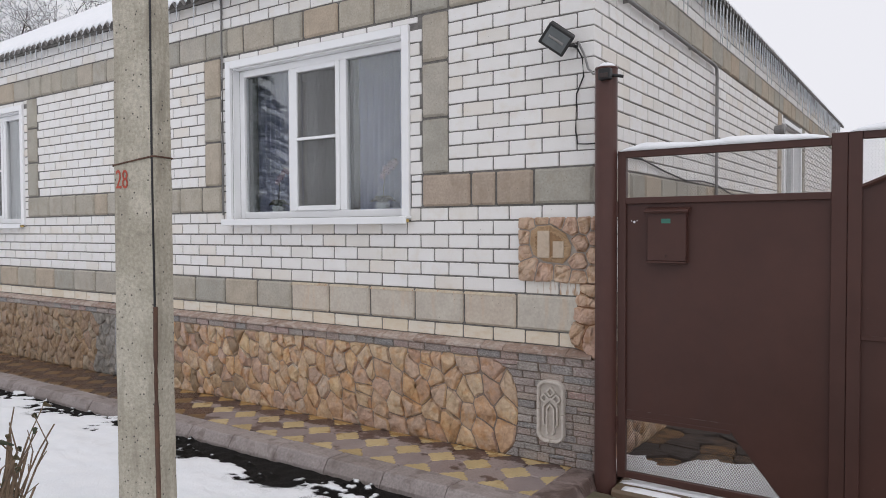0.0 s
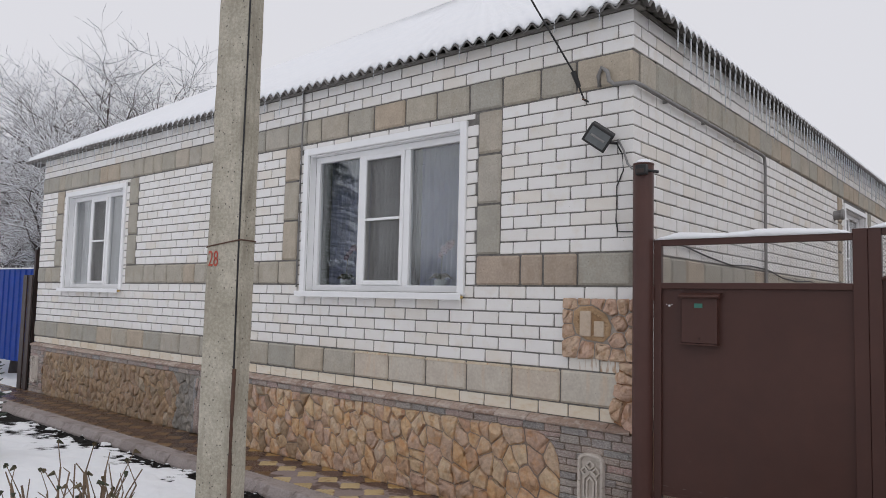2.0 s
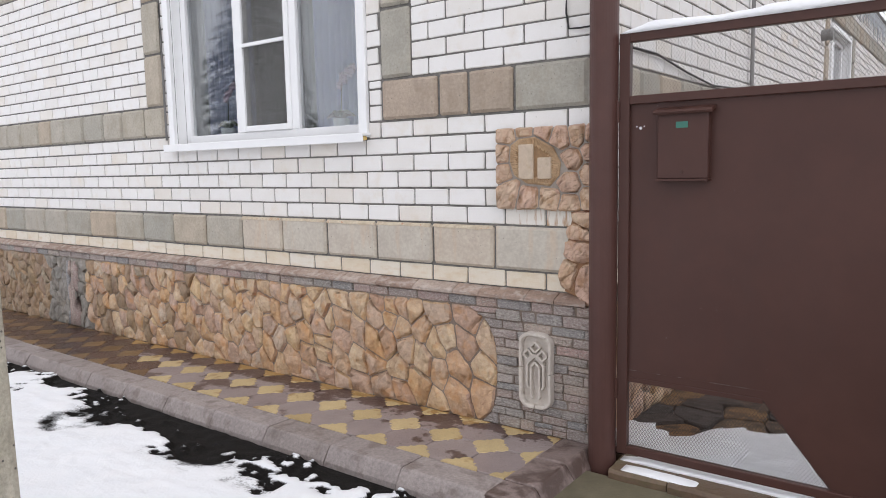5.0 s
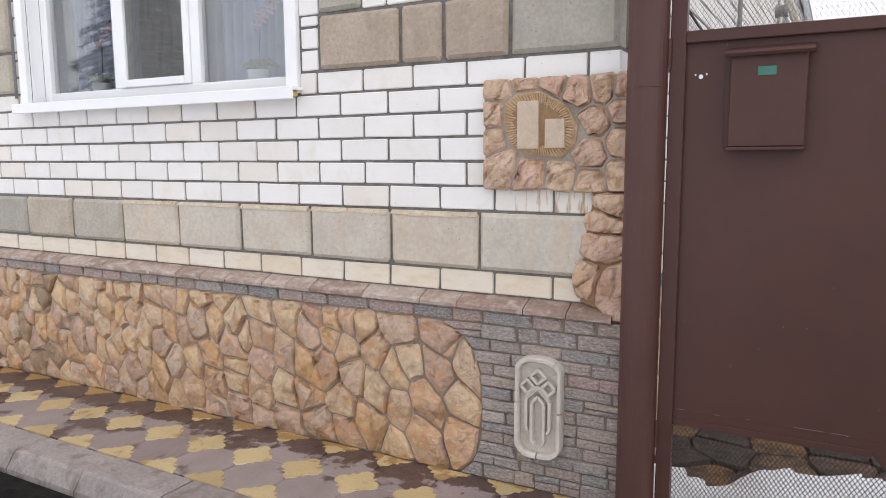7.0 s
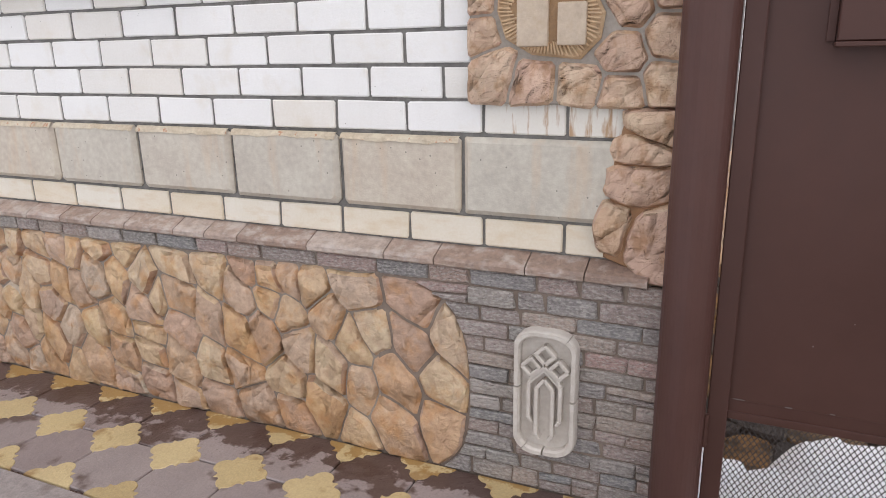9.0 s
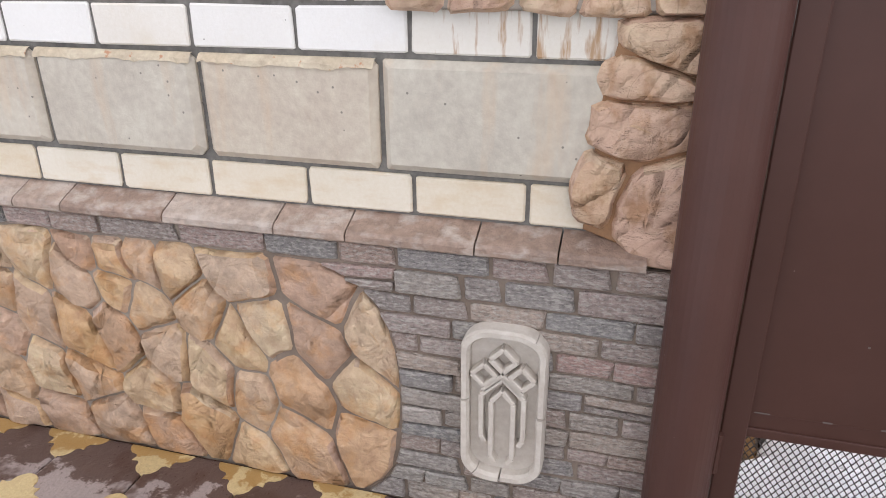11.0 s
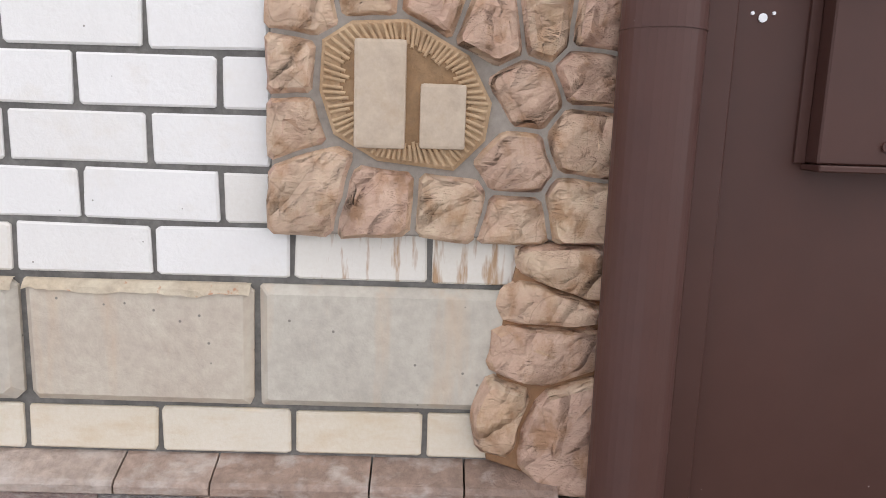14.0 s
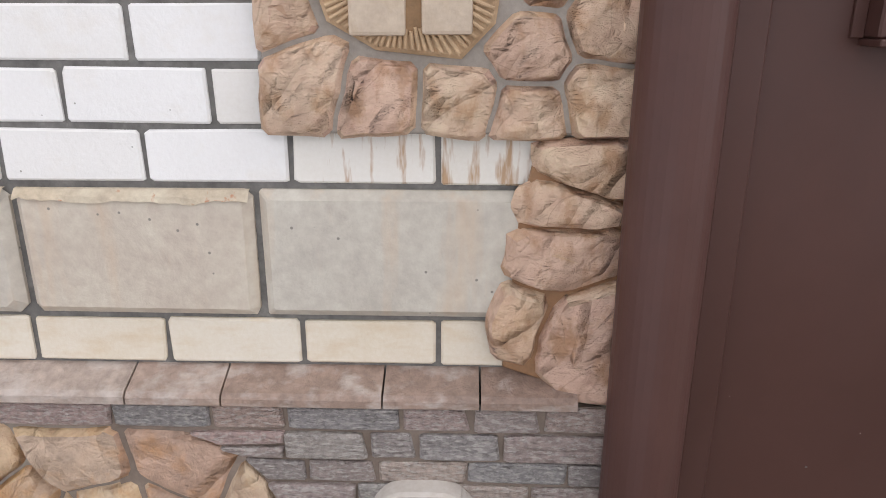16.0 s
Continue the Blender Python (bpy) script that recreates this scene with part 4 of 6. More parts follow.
for i, poly in enumerate(pcells):
    if not poly:
        continue
    bm = bmesh.new()
    if i < 17:
        if stone_into(bm, poly, -0.020, r3.uniform(0.022, 0.032), r3, 0.0030, 0.009, 0.6, 0.09, 0.008):
            part("stone", fix(bm), M_CORNER_STONE, plaque, smooth="ridged")
    else:
        slab_into(bm, shrink(poly, 0.006), -0.036, -0.018, 0.006)
        cart = part("cartouche", fix(bm), M_CARTOUCHE, plaque, "combed ochre oval field")
        cxm, czm = 0.245, 0.257
        edge_of = shrink(poly, 0.012)

        def reach_to(a):
            """Distance from the middle to the field's edge in a direction."""
            best = 1.0
            for c, d in zip(edge_of, edge_of[1:] + edge_of[:1]):
                ex, ez = d[0] - c[0], d[1] - c[1]
                det = math.cos(a) * -ez + math.sin(a) * ex
                if abs(det) > 1e-6:
                    s = ((c[0] - cxm) * -ez + (c[1] - czm) * ex) / det
                    if s > 0:
                        best = min(best, s)
            return best

        ground_pts = []
        for k in range(72):
            a = 2 * math.pi * (k + r3.uniform(-0.15, 0.15)) / 72
            d = reach_to(a)
            i0 = d * r3.uniform(0.66, 0.76)
            ray = bmesh.new()
            bar2d(ray, (cxm + i0 * math.cos(a), czm + i0 * math.sin(a)), (cxm + d * math.cos(a), czm + d * math.sin(a)), 0.0062, -0.035, -0.043)
            part("comb_ridge", fix(ray), M_CARTOUCHE, plaque)
            if k % 2 == 0:
                ground_pts.append((cxm + 0.80 * d * math.cos(a), czm + 0.80 * d * math.sin(a)))
        bm = bmesh.new()
        slab_into(bm, ground_pts, -0.0385, -0.030, 0.002)
        part("field", fix(bm), M_FIELD, plaque, "brown ochre ground behind the raised bars")
for bx, bw, bz, bh in ((0.200, 0.090, 0.257, 0.186), (0.310, 0.080, 0.222, 0.112)):
    part("raised_bar", boxed(bx - bw / 2, bx + bw / 2, -0.050, -0.032, bz - bh / 2, bz + bh / 2, 0.006, 2), M_RELIEF, plaque, "pale raised plaster bar")

strip = tagged(holder("corner_stone_strip", (0, 0, 0)), "tan carved stones stacked up the wall corner", "corner stones")
STACK = (
    ((-0.130, 1.300), (0.036, 1.300), (0.040, 1.190), (-0.033, 1.196), (-0.084, 1.225), (-0.130, 1.240)),
    ((-0.160, 1.209), (-0.123, 1.236), (0.040, 1.184), (0.040, 1.146), (-0.150, 1.141), (-0.168, 1.177)),
    ((-0.172, 1.138), (0.040, 1.146), (0.040, 1.055), (-0.064, 1.022), (-0.107, 1.024), (-0.178, 1.054)),
    ((-0.172, 1.046), (-0.084, 1.016), (-0.128, 0.870), (-0.195, 0.888), (-0.206, 0.960)),
    ((-0.078, 1.016), (0.040, 1.052), (0.040, 0.794), (-0.052, 0.792), (-0.124, 0.872)),
)
bm = bmesh.new()
slab_into(bm, [(-0.170, 0.870), (0.040, 0.798), (0.040, 1.298), (-0.120, 1.298), (-0.150, 1.15)], -0.020, 0.008, 0.004)
part("strip_base", fix(bm), M_STRIP_JOINT, strip)
for poly in STACK:
    poly = list(poly)
    if area(poly) < 0:
        poly = poly[::-1]
    bm = bmesh.new()
    if stone_into(bm, poly, -0.016, r3.uniform(0.034, 0.044), r3, -0.002, 0.012, 0.6, 0.13, 0.010):
        part("stone", fix(bm), M_CORNER_STONE, strip, smooth="ridged")


# ---- windows ----
def window_unit(name, w, base, label, panes, screen):
    x0, x1, z0, z1 = w
    win = tagged(holder(name), label, "window", kind="structure")
    if base is not None:
        win.matrix_world = base
    o = opening(w)
    # flat casing round the opening and the lining of the reveal
    for nm, b in (("casing", (x0, o[0], -0.022, 0.012, z0, z1)), ("casing", (o[1], x1, -0.022, 0.012, z0, z1)), ("casing", (o[0], o[1], -0.022, 0.012, o[3], z1))):
        part(nm, boxed(*b, 0.004), M_PVC, win)
    yf = 0.085
    part("reveal", boxed(o[0] - 0.001, o[0] + 0.012, 0.012, yf, o[2], o[3]), M_PVC, win)
    part("reveal", boxed(o[1] - 0.012, o[1] + 0.001, 0.012, yf, o[2], o[3]), M_PVC, win)
    part("reveal", boxed(o[0] + 0.012, o[1] - 0.012, 0.012, yf, o[3] - 0.012, o[3] + 0.001), M_PVC, win)
    bm = bmesh.new()
    box(bm, x0 - 0.01, x1 + 0.015, -0.075, yf, o[2] - 0.022, o[2] - 0.004, 0.004)
    box(bm, x0 - 0.01, x1 + 0.015, -0.077, -0.068, o[2] - 0.062, o[2] - 0.006, 0.003)
    part("sill", bm, M_PVC, win)
    part("sill_foam", boxed(x1 - 0.06, x1 + 0.005, -0.062, -0.020, o[2] - 0.050, o[2] - 0.024, 0.01, 2), M_FOAM, win, "yellow foam under the sill end")
    fw = 0.062
    a0, a1 = o[0] + 0.012, o[1] - 0.012
    edges = [a0] + [a0 + (a1 - a0) * p for p in panes] + [a1]
    for b in ((a0, a0 + fw, o[2], o[3] - 0.012), (a1 - fw, a1, o[2], o[3] - 0.012), (a0 + fw, a1 - fw, o[2], o[2] + fw), (a0 + fw, a1 - fw, o[3] - 0.012 - fw, o[3] - 0.012)):
        part("frame", boxed(b[0], b[1], yf, yf + 0.065, b[2], b[3], 0.004), M_PVC, win)
    for e in edges[1:-1]:
        part("mullion", boxed(e - 0.034, e + 0.034, yf + 0.001, yf + 0.064, o[2] + fw, o[3] - 0.012 - fw, 0.004), M_PVC, win)
    for i, (a, b) in enumerate(zip(edges, edges[1:])):
        g0, g1 = a + (fw if i == 0 else 0.034), b - (fw if i == len(edges) - 2 else 0.034)
        h0, h1 = o[2] + fw, o[3] - 0.012 - fw
        if i == screen:
            s = 0.045
            sash = None
            for bb in ((g0, g0 + s, h0, h1), (g1 - s, g1, h0, h1), (g0 + s, g1 - s, h0, h0 + s), (g0 + s, g1 - s, h1 - s, h1)):
                sash = part("sash", boxed(bb[0], bb[1], yf - 0.012, yf + 0.06, bb[2], bb[3], 0.005), M_PVC, win)
            zm = h0 + (h1 - h0) * 0.5
            part("screen_bar", boxed(g0 + s, g1 - s, yf - 0.016, yf + 0.004, zm - 0.013, zm + 0.013, 0.003), M_PVC, sash, "white insect screen bar")
            bm = bmesh.new()
            for q in np.arange(g0 + s, g1 - s, 0.0052):
                box(bm, q, q + 0.0009, yf + 0.006, yf + 0.0069, h0 + s, h1 - s)
            for q in np.arange(h0 + s, h1 - s, 0.0052):
                box(bm, g0 + s, g1 - s, yf + 0.007, yf + 0.0079, q, q + 0.0009)
            tagged(part("insect_screen", bm, M_CABLE, win, "fine grey insect screen"), kind="stuff")
            g0, g1, h0, h1 = g0 + s, g1 - s, h0 + s, h1 - s
        pane = part("pane", boxed(g0, g1, yf + 0.030, yf + 0.036, h0, h1), M_GLASS, win)
        inner = part("pane", boxed(g0, g1, yf + 0.052, yf + 0.056, h0, h1), M_GLASS, win)
        pane.visible_shadow = inner.visible_shadow = False
    return win


def curtain(x0, x1, z0, z1, y, material, label, base=None, waves=14, seed=0):
    bm = bmesh.new()
    n, r = waves * 8, random.Random(seed)
    amp = [r.uniform(0.4, 1.0) for _ in range(waves + 2)]
    cols = []
    for i in range(n + 1):
        u = i / n
        k = u * waves
        a = amp[int(k)] * (1 - k % 1) + amp[int(k) + 1] * (k % 1)
        d = 0.046 * a * math.sin(2 * math.pi * k)
        cols.append([bm.verts.new((x0 + (x1 - x0) * u + 0.01 * math.sin(5 * u + s), y + d * (0.6 + 0.4 * s), z1 + (z0 - z1) * s)) for s in (0, 0.33, 0.66, 1)])
    for a, b in zip(cols, cols[1:]):
        for k in range(3):
            bm.faces.new((a[k], b[k], b[k + 1], a[k + 1]))
    bmesh.ops.solidify(bm, geom=bm.faces[:], thickness=0.002)
    ob = tagged(part("curtain", bm, material, smooth=True), label, "curtain")
    if base is not None:
        ob.matrix_world = base
    return ob


window_unit("window_1", WIN1, None, "white plastic three-part window with an insect screen and a sill", (0.345, 0.655), 1)
window_unit("window_2", WIN2, None, "white plastic three-part window further along the street wall", (0.345, 0.655), 1)
SIDE_M = Matrix.Translation((CX, 0, 0)) @ Matrix.Rotation(radians(89.1), 4, "Z")
window_unit("window_3", SIDE_WIN, SIDE_M, "white plastic window in the yard wall", (0.5,), 0)
curtain(-2.29, -1.62, 1.62, 3.2, 0.27, M_CURTAIN, "sheer grey curtain hanging in folds behind the pane", seed=1, waves=11)
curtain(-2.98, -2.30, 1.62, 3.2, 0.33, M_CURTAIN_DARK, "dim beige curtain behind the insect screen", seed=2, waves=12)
curtain(-3.615, -3.00, 1.62, 3.2, 0.31, M_CURTAIN, "sheer grey curtain hanging far behind the pane", seed=3, waves=9)
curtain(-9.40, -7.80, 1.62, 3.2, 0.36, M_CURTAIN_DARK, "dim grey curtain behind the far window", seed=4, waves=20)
curtain(6.9, 8.2, 1.62, 3.2, 0.44, M_CURTAIN, "pale curtain behind the yard window", SIDE_M, seed=5, waves=16)
for w in (WIN1, WIN2):
    tagged(part("window_shelf", boxed(w[0] + 0.08, w[1] - 0.08, 0.152, 0.40, w[2] + 0.0, w[2] + 0.028, 0.006), M_PVC), "white indoor window shelf", "window sill", kind="structure")


def orchid(at, seed):
    """A potted orchid: pot, leaves, a bent stem and small lilac petals."""
    r = random.Random(seed)
    o = tagged(holder("potted_orchid", at), "lilac orchid in a white pot on the window shelf", "potted plant")
    part("pot", cylinder((0, 0, 0), (0, 0, 0.12), 0.045, 0.06, 16), M_PVC, o)
    bm = bmesh.new()
    tube(bm, [(0, 0, 0.11), (0.01, 0, 0.25), (0.03, -0.01, 0.38), (0.09, -0.02, 0.46), (0.15, -0.03, 0.47)], 0.004, 6)
    part("stem", fix(bm), M_LEAF, o)
    for k in range(4):
        a = k * 1.6
        bm = bmesh.new()
        tube(bm, [(0, 0, 0.11), (0.06 * math.cos(a), 0.03 * math.sin(a), 0.16), (0.13 * math.cos(a), 0.05 * math.sin(a), 0.13)], [0.012, 0.022, 0.004], 6)
        part("leaf", fix(bm), M_LEAF, o)
    for k in range(6):
        bm = bmesh.new()
        c = Vector((0.02 + 0.026 * k, -0.02, 0.36 + 0.02 * k + r.uniform(-0.03, 0.02)))
        for p in range(5):
            a = p * 1.257
            tube(bm, [c, c + Vector((0.02 * math.cos(a), -0.008, 0.02 * math.sin(a))), c + Vector((0.034 * math.cos(a), -0.004, 0.034 * math.sin(a)))], [0.004, 0.013, 0.004], 6)
        part("blossom", fix(bm), M_LILAC, o)
    return o


orchid((-3.24, 0.215, WIN1[2] + 0.028), 3)
orchid((-1.97, 0.195, WIN1[2] + 0.028), 8)


# ---- roof ----
PITCH = math.tan(radians(32))
roof = tagged(holder("roof"), "hipped corrugated slate roof under thick snow", "roof", kind="structure")


def slope(A, B, inward, z0, depth, wave, name):
    """One corrugated slope from the eave A-B upwards, its ends cut along the hips, with snow on it."""
    A, B, inward = Vector((*A, 0)), Vector((*B, 0)), Vector((*inward, 0)).normalized()
    along = (B - A).normalized()
    L = (B - A).length

    def at(s, d, lift=0.0):
        return A + along * (d + (L - 2 * d) * s / L) + inward * d + Vector((0, 0, z0 + d * PITCH + lift))

    bm = bmesh.new()
    n = int(L / wave * 10)
    rows = []
    for d, drop in ((0.0, -0.010), (0.0, 0.0), (0.9, 0.0), (depth * 0.995, 0.0)):
        rows.append([bm.verts.new(at(L * i / n, d, drop + 0.027 * math.sin(2 * math.pi * L * i / n / wave))) for i in range(n + 1)])
    under = [bm.verts.new(at(L * i / n, 0.5, -0.008 + 0.027 * math.sin(2 * math.pi * L * i / n / wave))) for i in range(n + 1)]
    for a, b in zip(rows, rows[1:]):
        for i in range(n):
            bm.faces.new((a[i], a[i + 1], b[i + 1], b[i]))
    for i in range(n):
        bm.faces.new((under[i], under[i + 1], rows[0][i + 1], rows[0][i]))
    part("corrugated_slope", fix(bm), M_ROOF, roof, smooth=True)
    bm = bmesh.new()
    n = int(L / wave * 6)
    rows = []
    prof = ((0.05, 0.006), (0.022, 0.012), (0.016, 0.034), (0.045, 0.066), (0.13, 0.085), (0.5, 0.11), (1.4, 0.12), (depth * 0.5, 0.13), (depth, 0.13))
    for d, lift in prof:
        row = []
        for i in range(n + 1):
            s = L * i / n
            j = 0.016 * noise.noise(Vector((s * 2.2, d * 2, 3))) + 0.010 * noise.noise(Vector((s * 9, d * 5, 8)))
            sag = 0.027 * math.sin(2 * math.pi * s / wave) * (1.0 if lift < 0.02 else 0.75 if lift < 0.04 else 0.35 if lift < 0.07 else 0.0)
            row.append(bm.verts.new(at(s, d + j * (d < 0.1), lift + j * (lift > 0.02) + sag)))
        rows.append(row)
    for a, b in zip(rows, rows[1:]):
        for i in range(n):
            bm.faces.new((a[i], a[i + 1], b[i + 1], b[i]))
    part("roof_snow", fix(bm), M_SNOW, roof, "thick fresh snow", smooth=True)
    return at


EAVE = 3.845
turn = radians(0.9)
RL, RR, RF, RB = -11.0, 0.09, -0.13, 13.2
depth = (RR - RL) / 2
front_at = slope((RL, RF), (RR, RF), (0, 1), EAVE, depth, 0.13, "front")
side_at = slope((RR, RF), (RR + 13.4 * math.sin(turn), RB), (-1, 0), EAVE, depth, 0.13, "side")
slope((RL, RB), (RL, RF), (1, 0), EAVE, depth, 0.3, "far")
slope((RR, RB), (RL, RB), (0, -1), EAVE, depth, 0.3, "rear")
for b in ((FAR - 0.3, CX + 0.05, -0.005, 0.10, 3.852, 3.885), ):
    part("wall_plate", boxed(*b), M_SOFFIT, roof, "grey timber wall plate")
pl = part("wall_plate", boxed(0.12, 13.0, -0.005, 0.10, 3.852, 3.885), M_SOFFIT, roof, "grey timber wall plate")
pl.matrix_world = SIDE_M
r4 = random.Random(9)


def icicle(p, length, r):
    bm = bmesh.new()
    bend = r4.uniform(-0.02, 0.02) * length
    tube(bm, [(p[0], p[1], p[2] + 0.02), (p[0] + bend * 0.3, p[1], p[2] - length * 0.35), (p[0] + bend * 0.7, p[1] + bend * 0.4, p[2] - length * 0.75), (p[0] + bend, p[1] + bend, p[2] - length)], [r, r * 0.85, r * 0.55, r * 0.12], 6)
    part("icicle", fix(bm), M_ICE, roof, "clear hanging icicle", smooth=True)


for k in range(84):
    p = front_at(0.0975 + 0.13 * k + r4.uniform(-0.01, 0.01), 0.01, -0.02)
    if r4.random() < (0.75 if p.x < -4 else 0.35):
        icicle(p, r4.uniform(0.08, 0.26) * (1.0 if p.x < -4 else 0.55), 0.006)
for k in range(4, 98):
    p = side_at(0.0975 + 0.13 * k + r4.uniform(-0.01, 0.01), 0.01, -0.02)
    icicle(p, r4.uniform(0.22, 0.48) * min(1, 0.5 + k / 20), 0.0085)

# ---- fittings on the house corner ----
conduit = tagged(holder("cable_conduit"), "grey cable conduit bent round the house corner under the eave", "conduit")
bm = bmesh.new()
SD = Vector((math.sin(turn), math.cos(turn), 0))
pts = [(-0.30, -0.02, 3.30), (-0.305, -0.03, 3.38), (-0.27, -0.045, 3.435), (-0.225, -0.045, 3.40), (-0.215, -0.035, 3.33), (-0.18, -0.03, 3.30), (-0.02, -0.03, 3.285), (CX + 0.035, 0.03, 3.28)]
pts += [tuple(Vector((CX + 0.035, 0, z)) + SD * y) for y, z in ((0.4, 3.275), (1.2, 3.27), (2.0, 3.262), (2.85, 3.255), (2.93, 3.24), (2.95, 3.16), (2.95, 2.4), (2.95, 1.0), (2.95, 0.2))]
tube(bm, pts, 0.016, 8)
part("pipe", fix(bm), M_CABLE, conduit, smooth=True)
for y in (0.5, 1.3, 2.1):
    q = Vector((CX + 0.028, 0, 3.272)) + SD * y
    part("clip", boxed(q.x - 0.03, q.x + 0.012, q.y - 0.008, q.y + 0.008, q.z - 0.022, q.z + 0.022, 0.003), M_CABLE, conduit)
bm = bmesh.new()
tube(bm, [(-3.745, -0.018, 3.86), (-3.745, -0.018, 3.5), (-3.742, -0.018, 3.28), (-3.742, -0.018, 2.4), (-3.745, -0.018, 1.80)], 0.010, 6)
tagged(part("cable_conduit", fix(bm), M_CABLE, smooth=True), "thin grey cable conduit down beside the window", "conduit")

overhead = tagged(holder("overhead_cable"), "black overhead cable hooked to the wall under the eave", "cable")
bm = bmesh.new()
hook = Vector((-0.42, -0.03, 3.22))
clamp = Vector((-0.46, -0.13, 3.42))
far_end = Vector((-1.30, -2.40, 6.6))
tube(bm, [hook + Vector((0.02, 0.03, -0.01)), hook, clamp] + [clamp.lerp(far_end, s) - Vector((0, 0, 0.5 * s * (1 - s))) for s in (0.2, 0.4, 0.6, 0.8, 1.0)], 0.007, 6)
part("wire", fix(bm), M_BLACK, overhead)
part("anchor_clamp", cylinder(hook.lerp(clamp, 0.45), hook.lerp(clamp, 1.0), 0.016, 0.022, 8), M_BLACK, overhead)
part("hook", cylinder((-0.42, 0.01, 3.225), (-0.42, -0.05, 3.222), 0.008, n=8), M_RUST, overhead)

flood = tagged(holder("floodlight", (-0.245, -0.13, 2.90)), "black floodlight with a glass face on the brick corner", "floodlight")
flood.rotation_mode = "QUATERNION"
flood.rotation_quaternion = Vector((0.22, -0.85, -0.42)).to_track_quat("-Y", "Z") @ Euler((0, radians(38), 0)).to_quaternion()
flood.scale = (0.92, 0.92, 0.92)
housing = part("housing", boxed(-0.100, 0.100, -0.035, 0.045, -0.080, 0.080, 0.012, 2), M_BLACK, flood)
part("rim", boxed(-0.102, 0.102, -0.046, -0.034, -0.082, 0.082, 0.006), M_BLACK, flood)
part("lens", boxed(-0.082, 0.082, -0.050, -0.0455, -0.063, 0.063, 0.001), surface("smoky_lens", [(0.3, (0.10, 0.11, 0.115)), (0.7, (0.16, 0.175, 0.18))], 0.08, (20, 0.1)), housing, "dark dusty glass lens")
part("reflector_tube", cylinder((-0.060, -0.052, 0.0), (0.060, -0.052, 0.0), 0.009, n=10), M_CABLE, housing, "pale lamp tube behind the glass")
for k in range(5):
    part("fin", boxed(-0.08 + 0.036 * k, -0.068 + 0.036 * k, 0.045, 0.062, -0.06, 0.06), M_BLACK, housing)
part("bracket", cylinder((0.09, 0.01, 0), (0.155, 0.10, 0.01), 0.012), M_BLACK, flood)
bm = bmesh.new()
tube(bm, [(-0.13, -0.06, 2.88), (-0.10, -0.03, 2.80), (-0.07, -0.03, 2.70), (-0.03, -0.04, 2.66), (0.02, -0.06, 2.655), (0.07, -0.10, 2.64)], 0.008, 6)
tagged(part("lamp_cable", fix(bm), M_CABLE, smooth=True), "pale lamp cable from wall to gate post", "cable")
bm = bmesh.new()
tube(bm, [(-0.15, -0.05, 2.86), (-0.12, -0.012, 2.78), (-0.11, -0.012, 2.66), (-0.16, -0.012, 2.55), (-0.165, -0.012, 2.30), (-0.15, -0.012, 2.22), (-0.08, -0.014, 2.215), (0.02, -0.05, 2.21)], 0.005, 6)
tagged(part("wall_wire", fix(bm), M_BLACK, smooth=True), "thin black wire hanging down the brick corner", "cable")
bm = bmesh.new()
tube(bm, [tuple(Vector((CX + 0.02, 0, 2.17 - 0.02 * k + 0.03 * math.sin(k * 1.7))) + SD * (0.3 + 0.55 * k)) for k in range(11)], 0.007, 6)
tagged(part("slack_cable", fix(bm), M_BLACK, smooth=True), "slack black cable along the yard wall", "cable")
vent = tagged(holder("wall_vent", (CX + 0.06, 6.15, 2.98)), "grey round flue elbow on the yard wall", "vent")
part("flue", cylinder((-0.03, 0, 0), (0.14, 0.0, 0.02), 0.065, n=16), M_CABLE, vent)
part("cap", cylinder((0.13, 0, 0.02), (0.16, 0.0, 0.02), 0.085, 0.07, n=16), M_CABLE, vent)

# ---- gate ----
PXC, PYC, PR = 0.080, -0.098, 0.069
post = tagged(holder("gate_post", (PXC, PYC, 0)), "brown painted round steel gate post with snow on top", "gate post")
part("tube", cylinder((0, 0, -0.1), (0, 0, 2.66), PR, n=32), M_BROWN_POST, post, smooth=False)
part("cap", cylinder((0, 0, 2.658), (0, 0, 2.672), PR + 0.002, n=32), M_BROWN_POST, post)
for me in (post.children[0].data,):
    for p in me.polygons:
        p.use_smooth = len(p.vertices) == 4
part("weld_seam", cylinder((0, 0, 1.668), (0, 0, 1.672), PR + 0.0015, n=32), M_BROWN_POST, post)
bm = bmesh.new()
bmesh.ops.create_uvsphere(bm, u_segments=16, v_segments=10, radius=1.0, matrix=Matrix.Translation((0, 0, 2.675)) @ Matrix.Diagonal((0.056, 0.056, 0.030, 1)))
part("snow_cap", bm, M_SNOW, post, "cap of snow", smooth=True)
lampbox = tagged(holder("post_lamp", (PXC + 0.02, PYC - 0.075, 2.615)), "small black lamp fixed to the gate post top", "lamp")
part("body", boxed(-0.035, 0.045, -0.035, 0.012, -0.035, 0.035, 0.006), M_BLACK, lampbox)
part("lens", boxed(-0.022, 0.032, -0.040, -0.034, -0.024, 0.004, 0.002), M_BROWN_DARK, lampbox)
part("stub", cylinder((0.03, 0.03, 0.0), (0.10, 0.05, -0.015), 0.010), M_BLACK, lampbox)


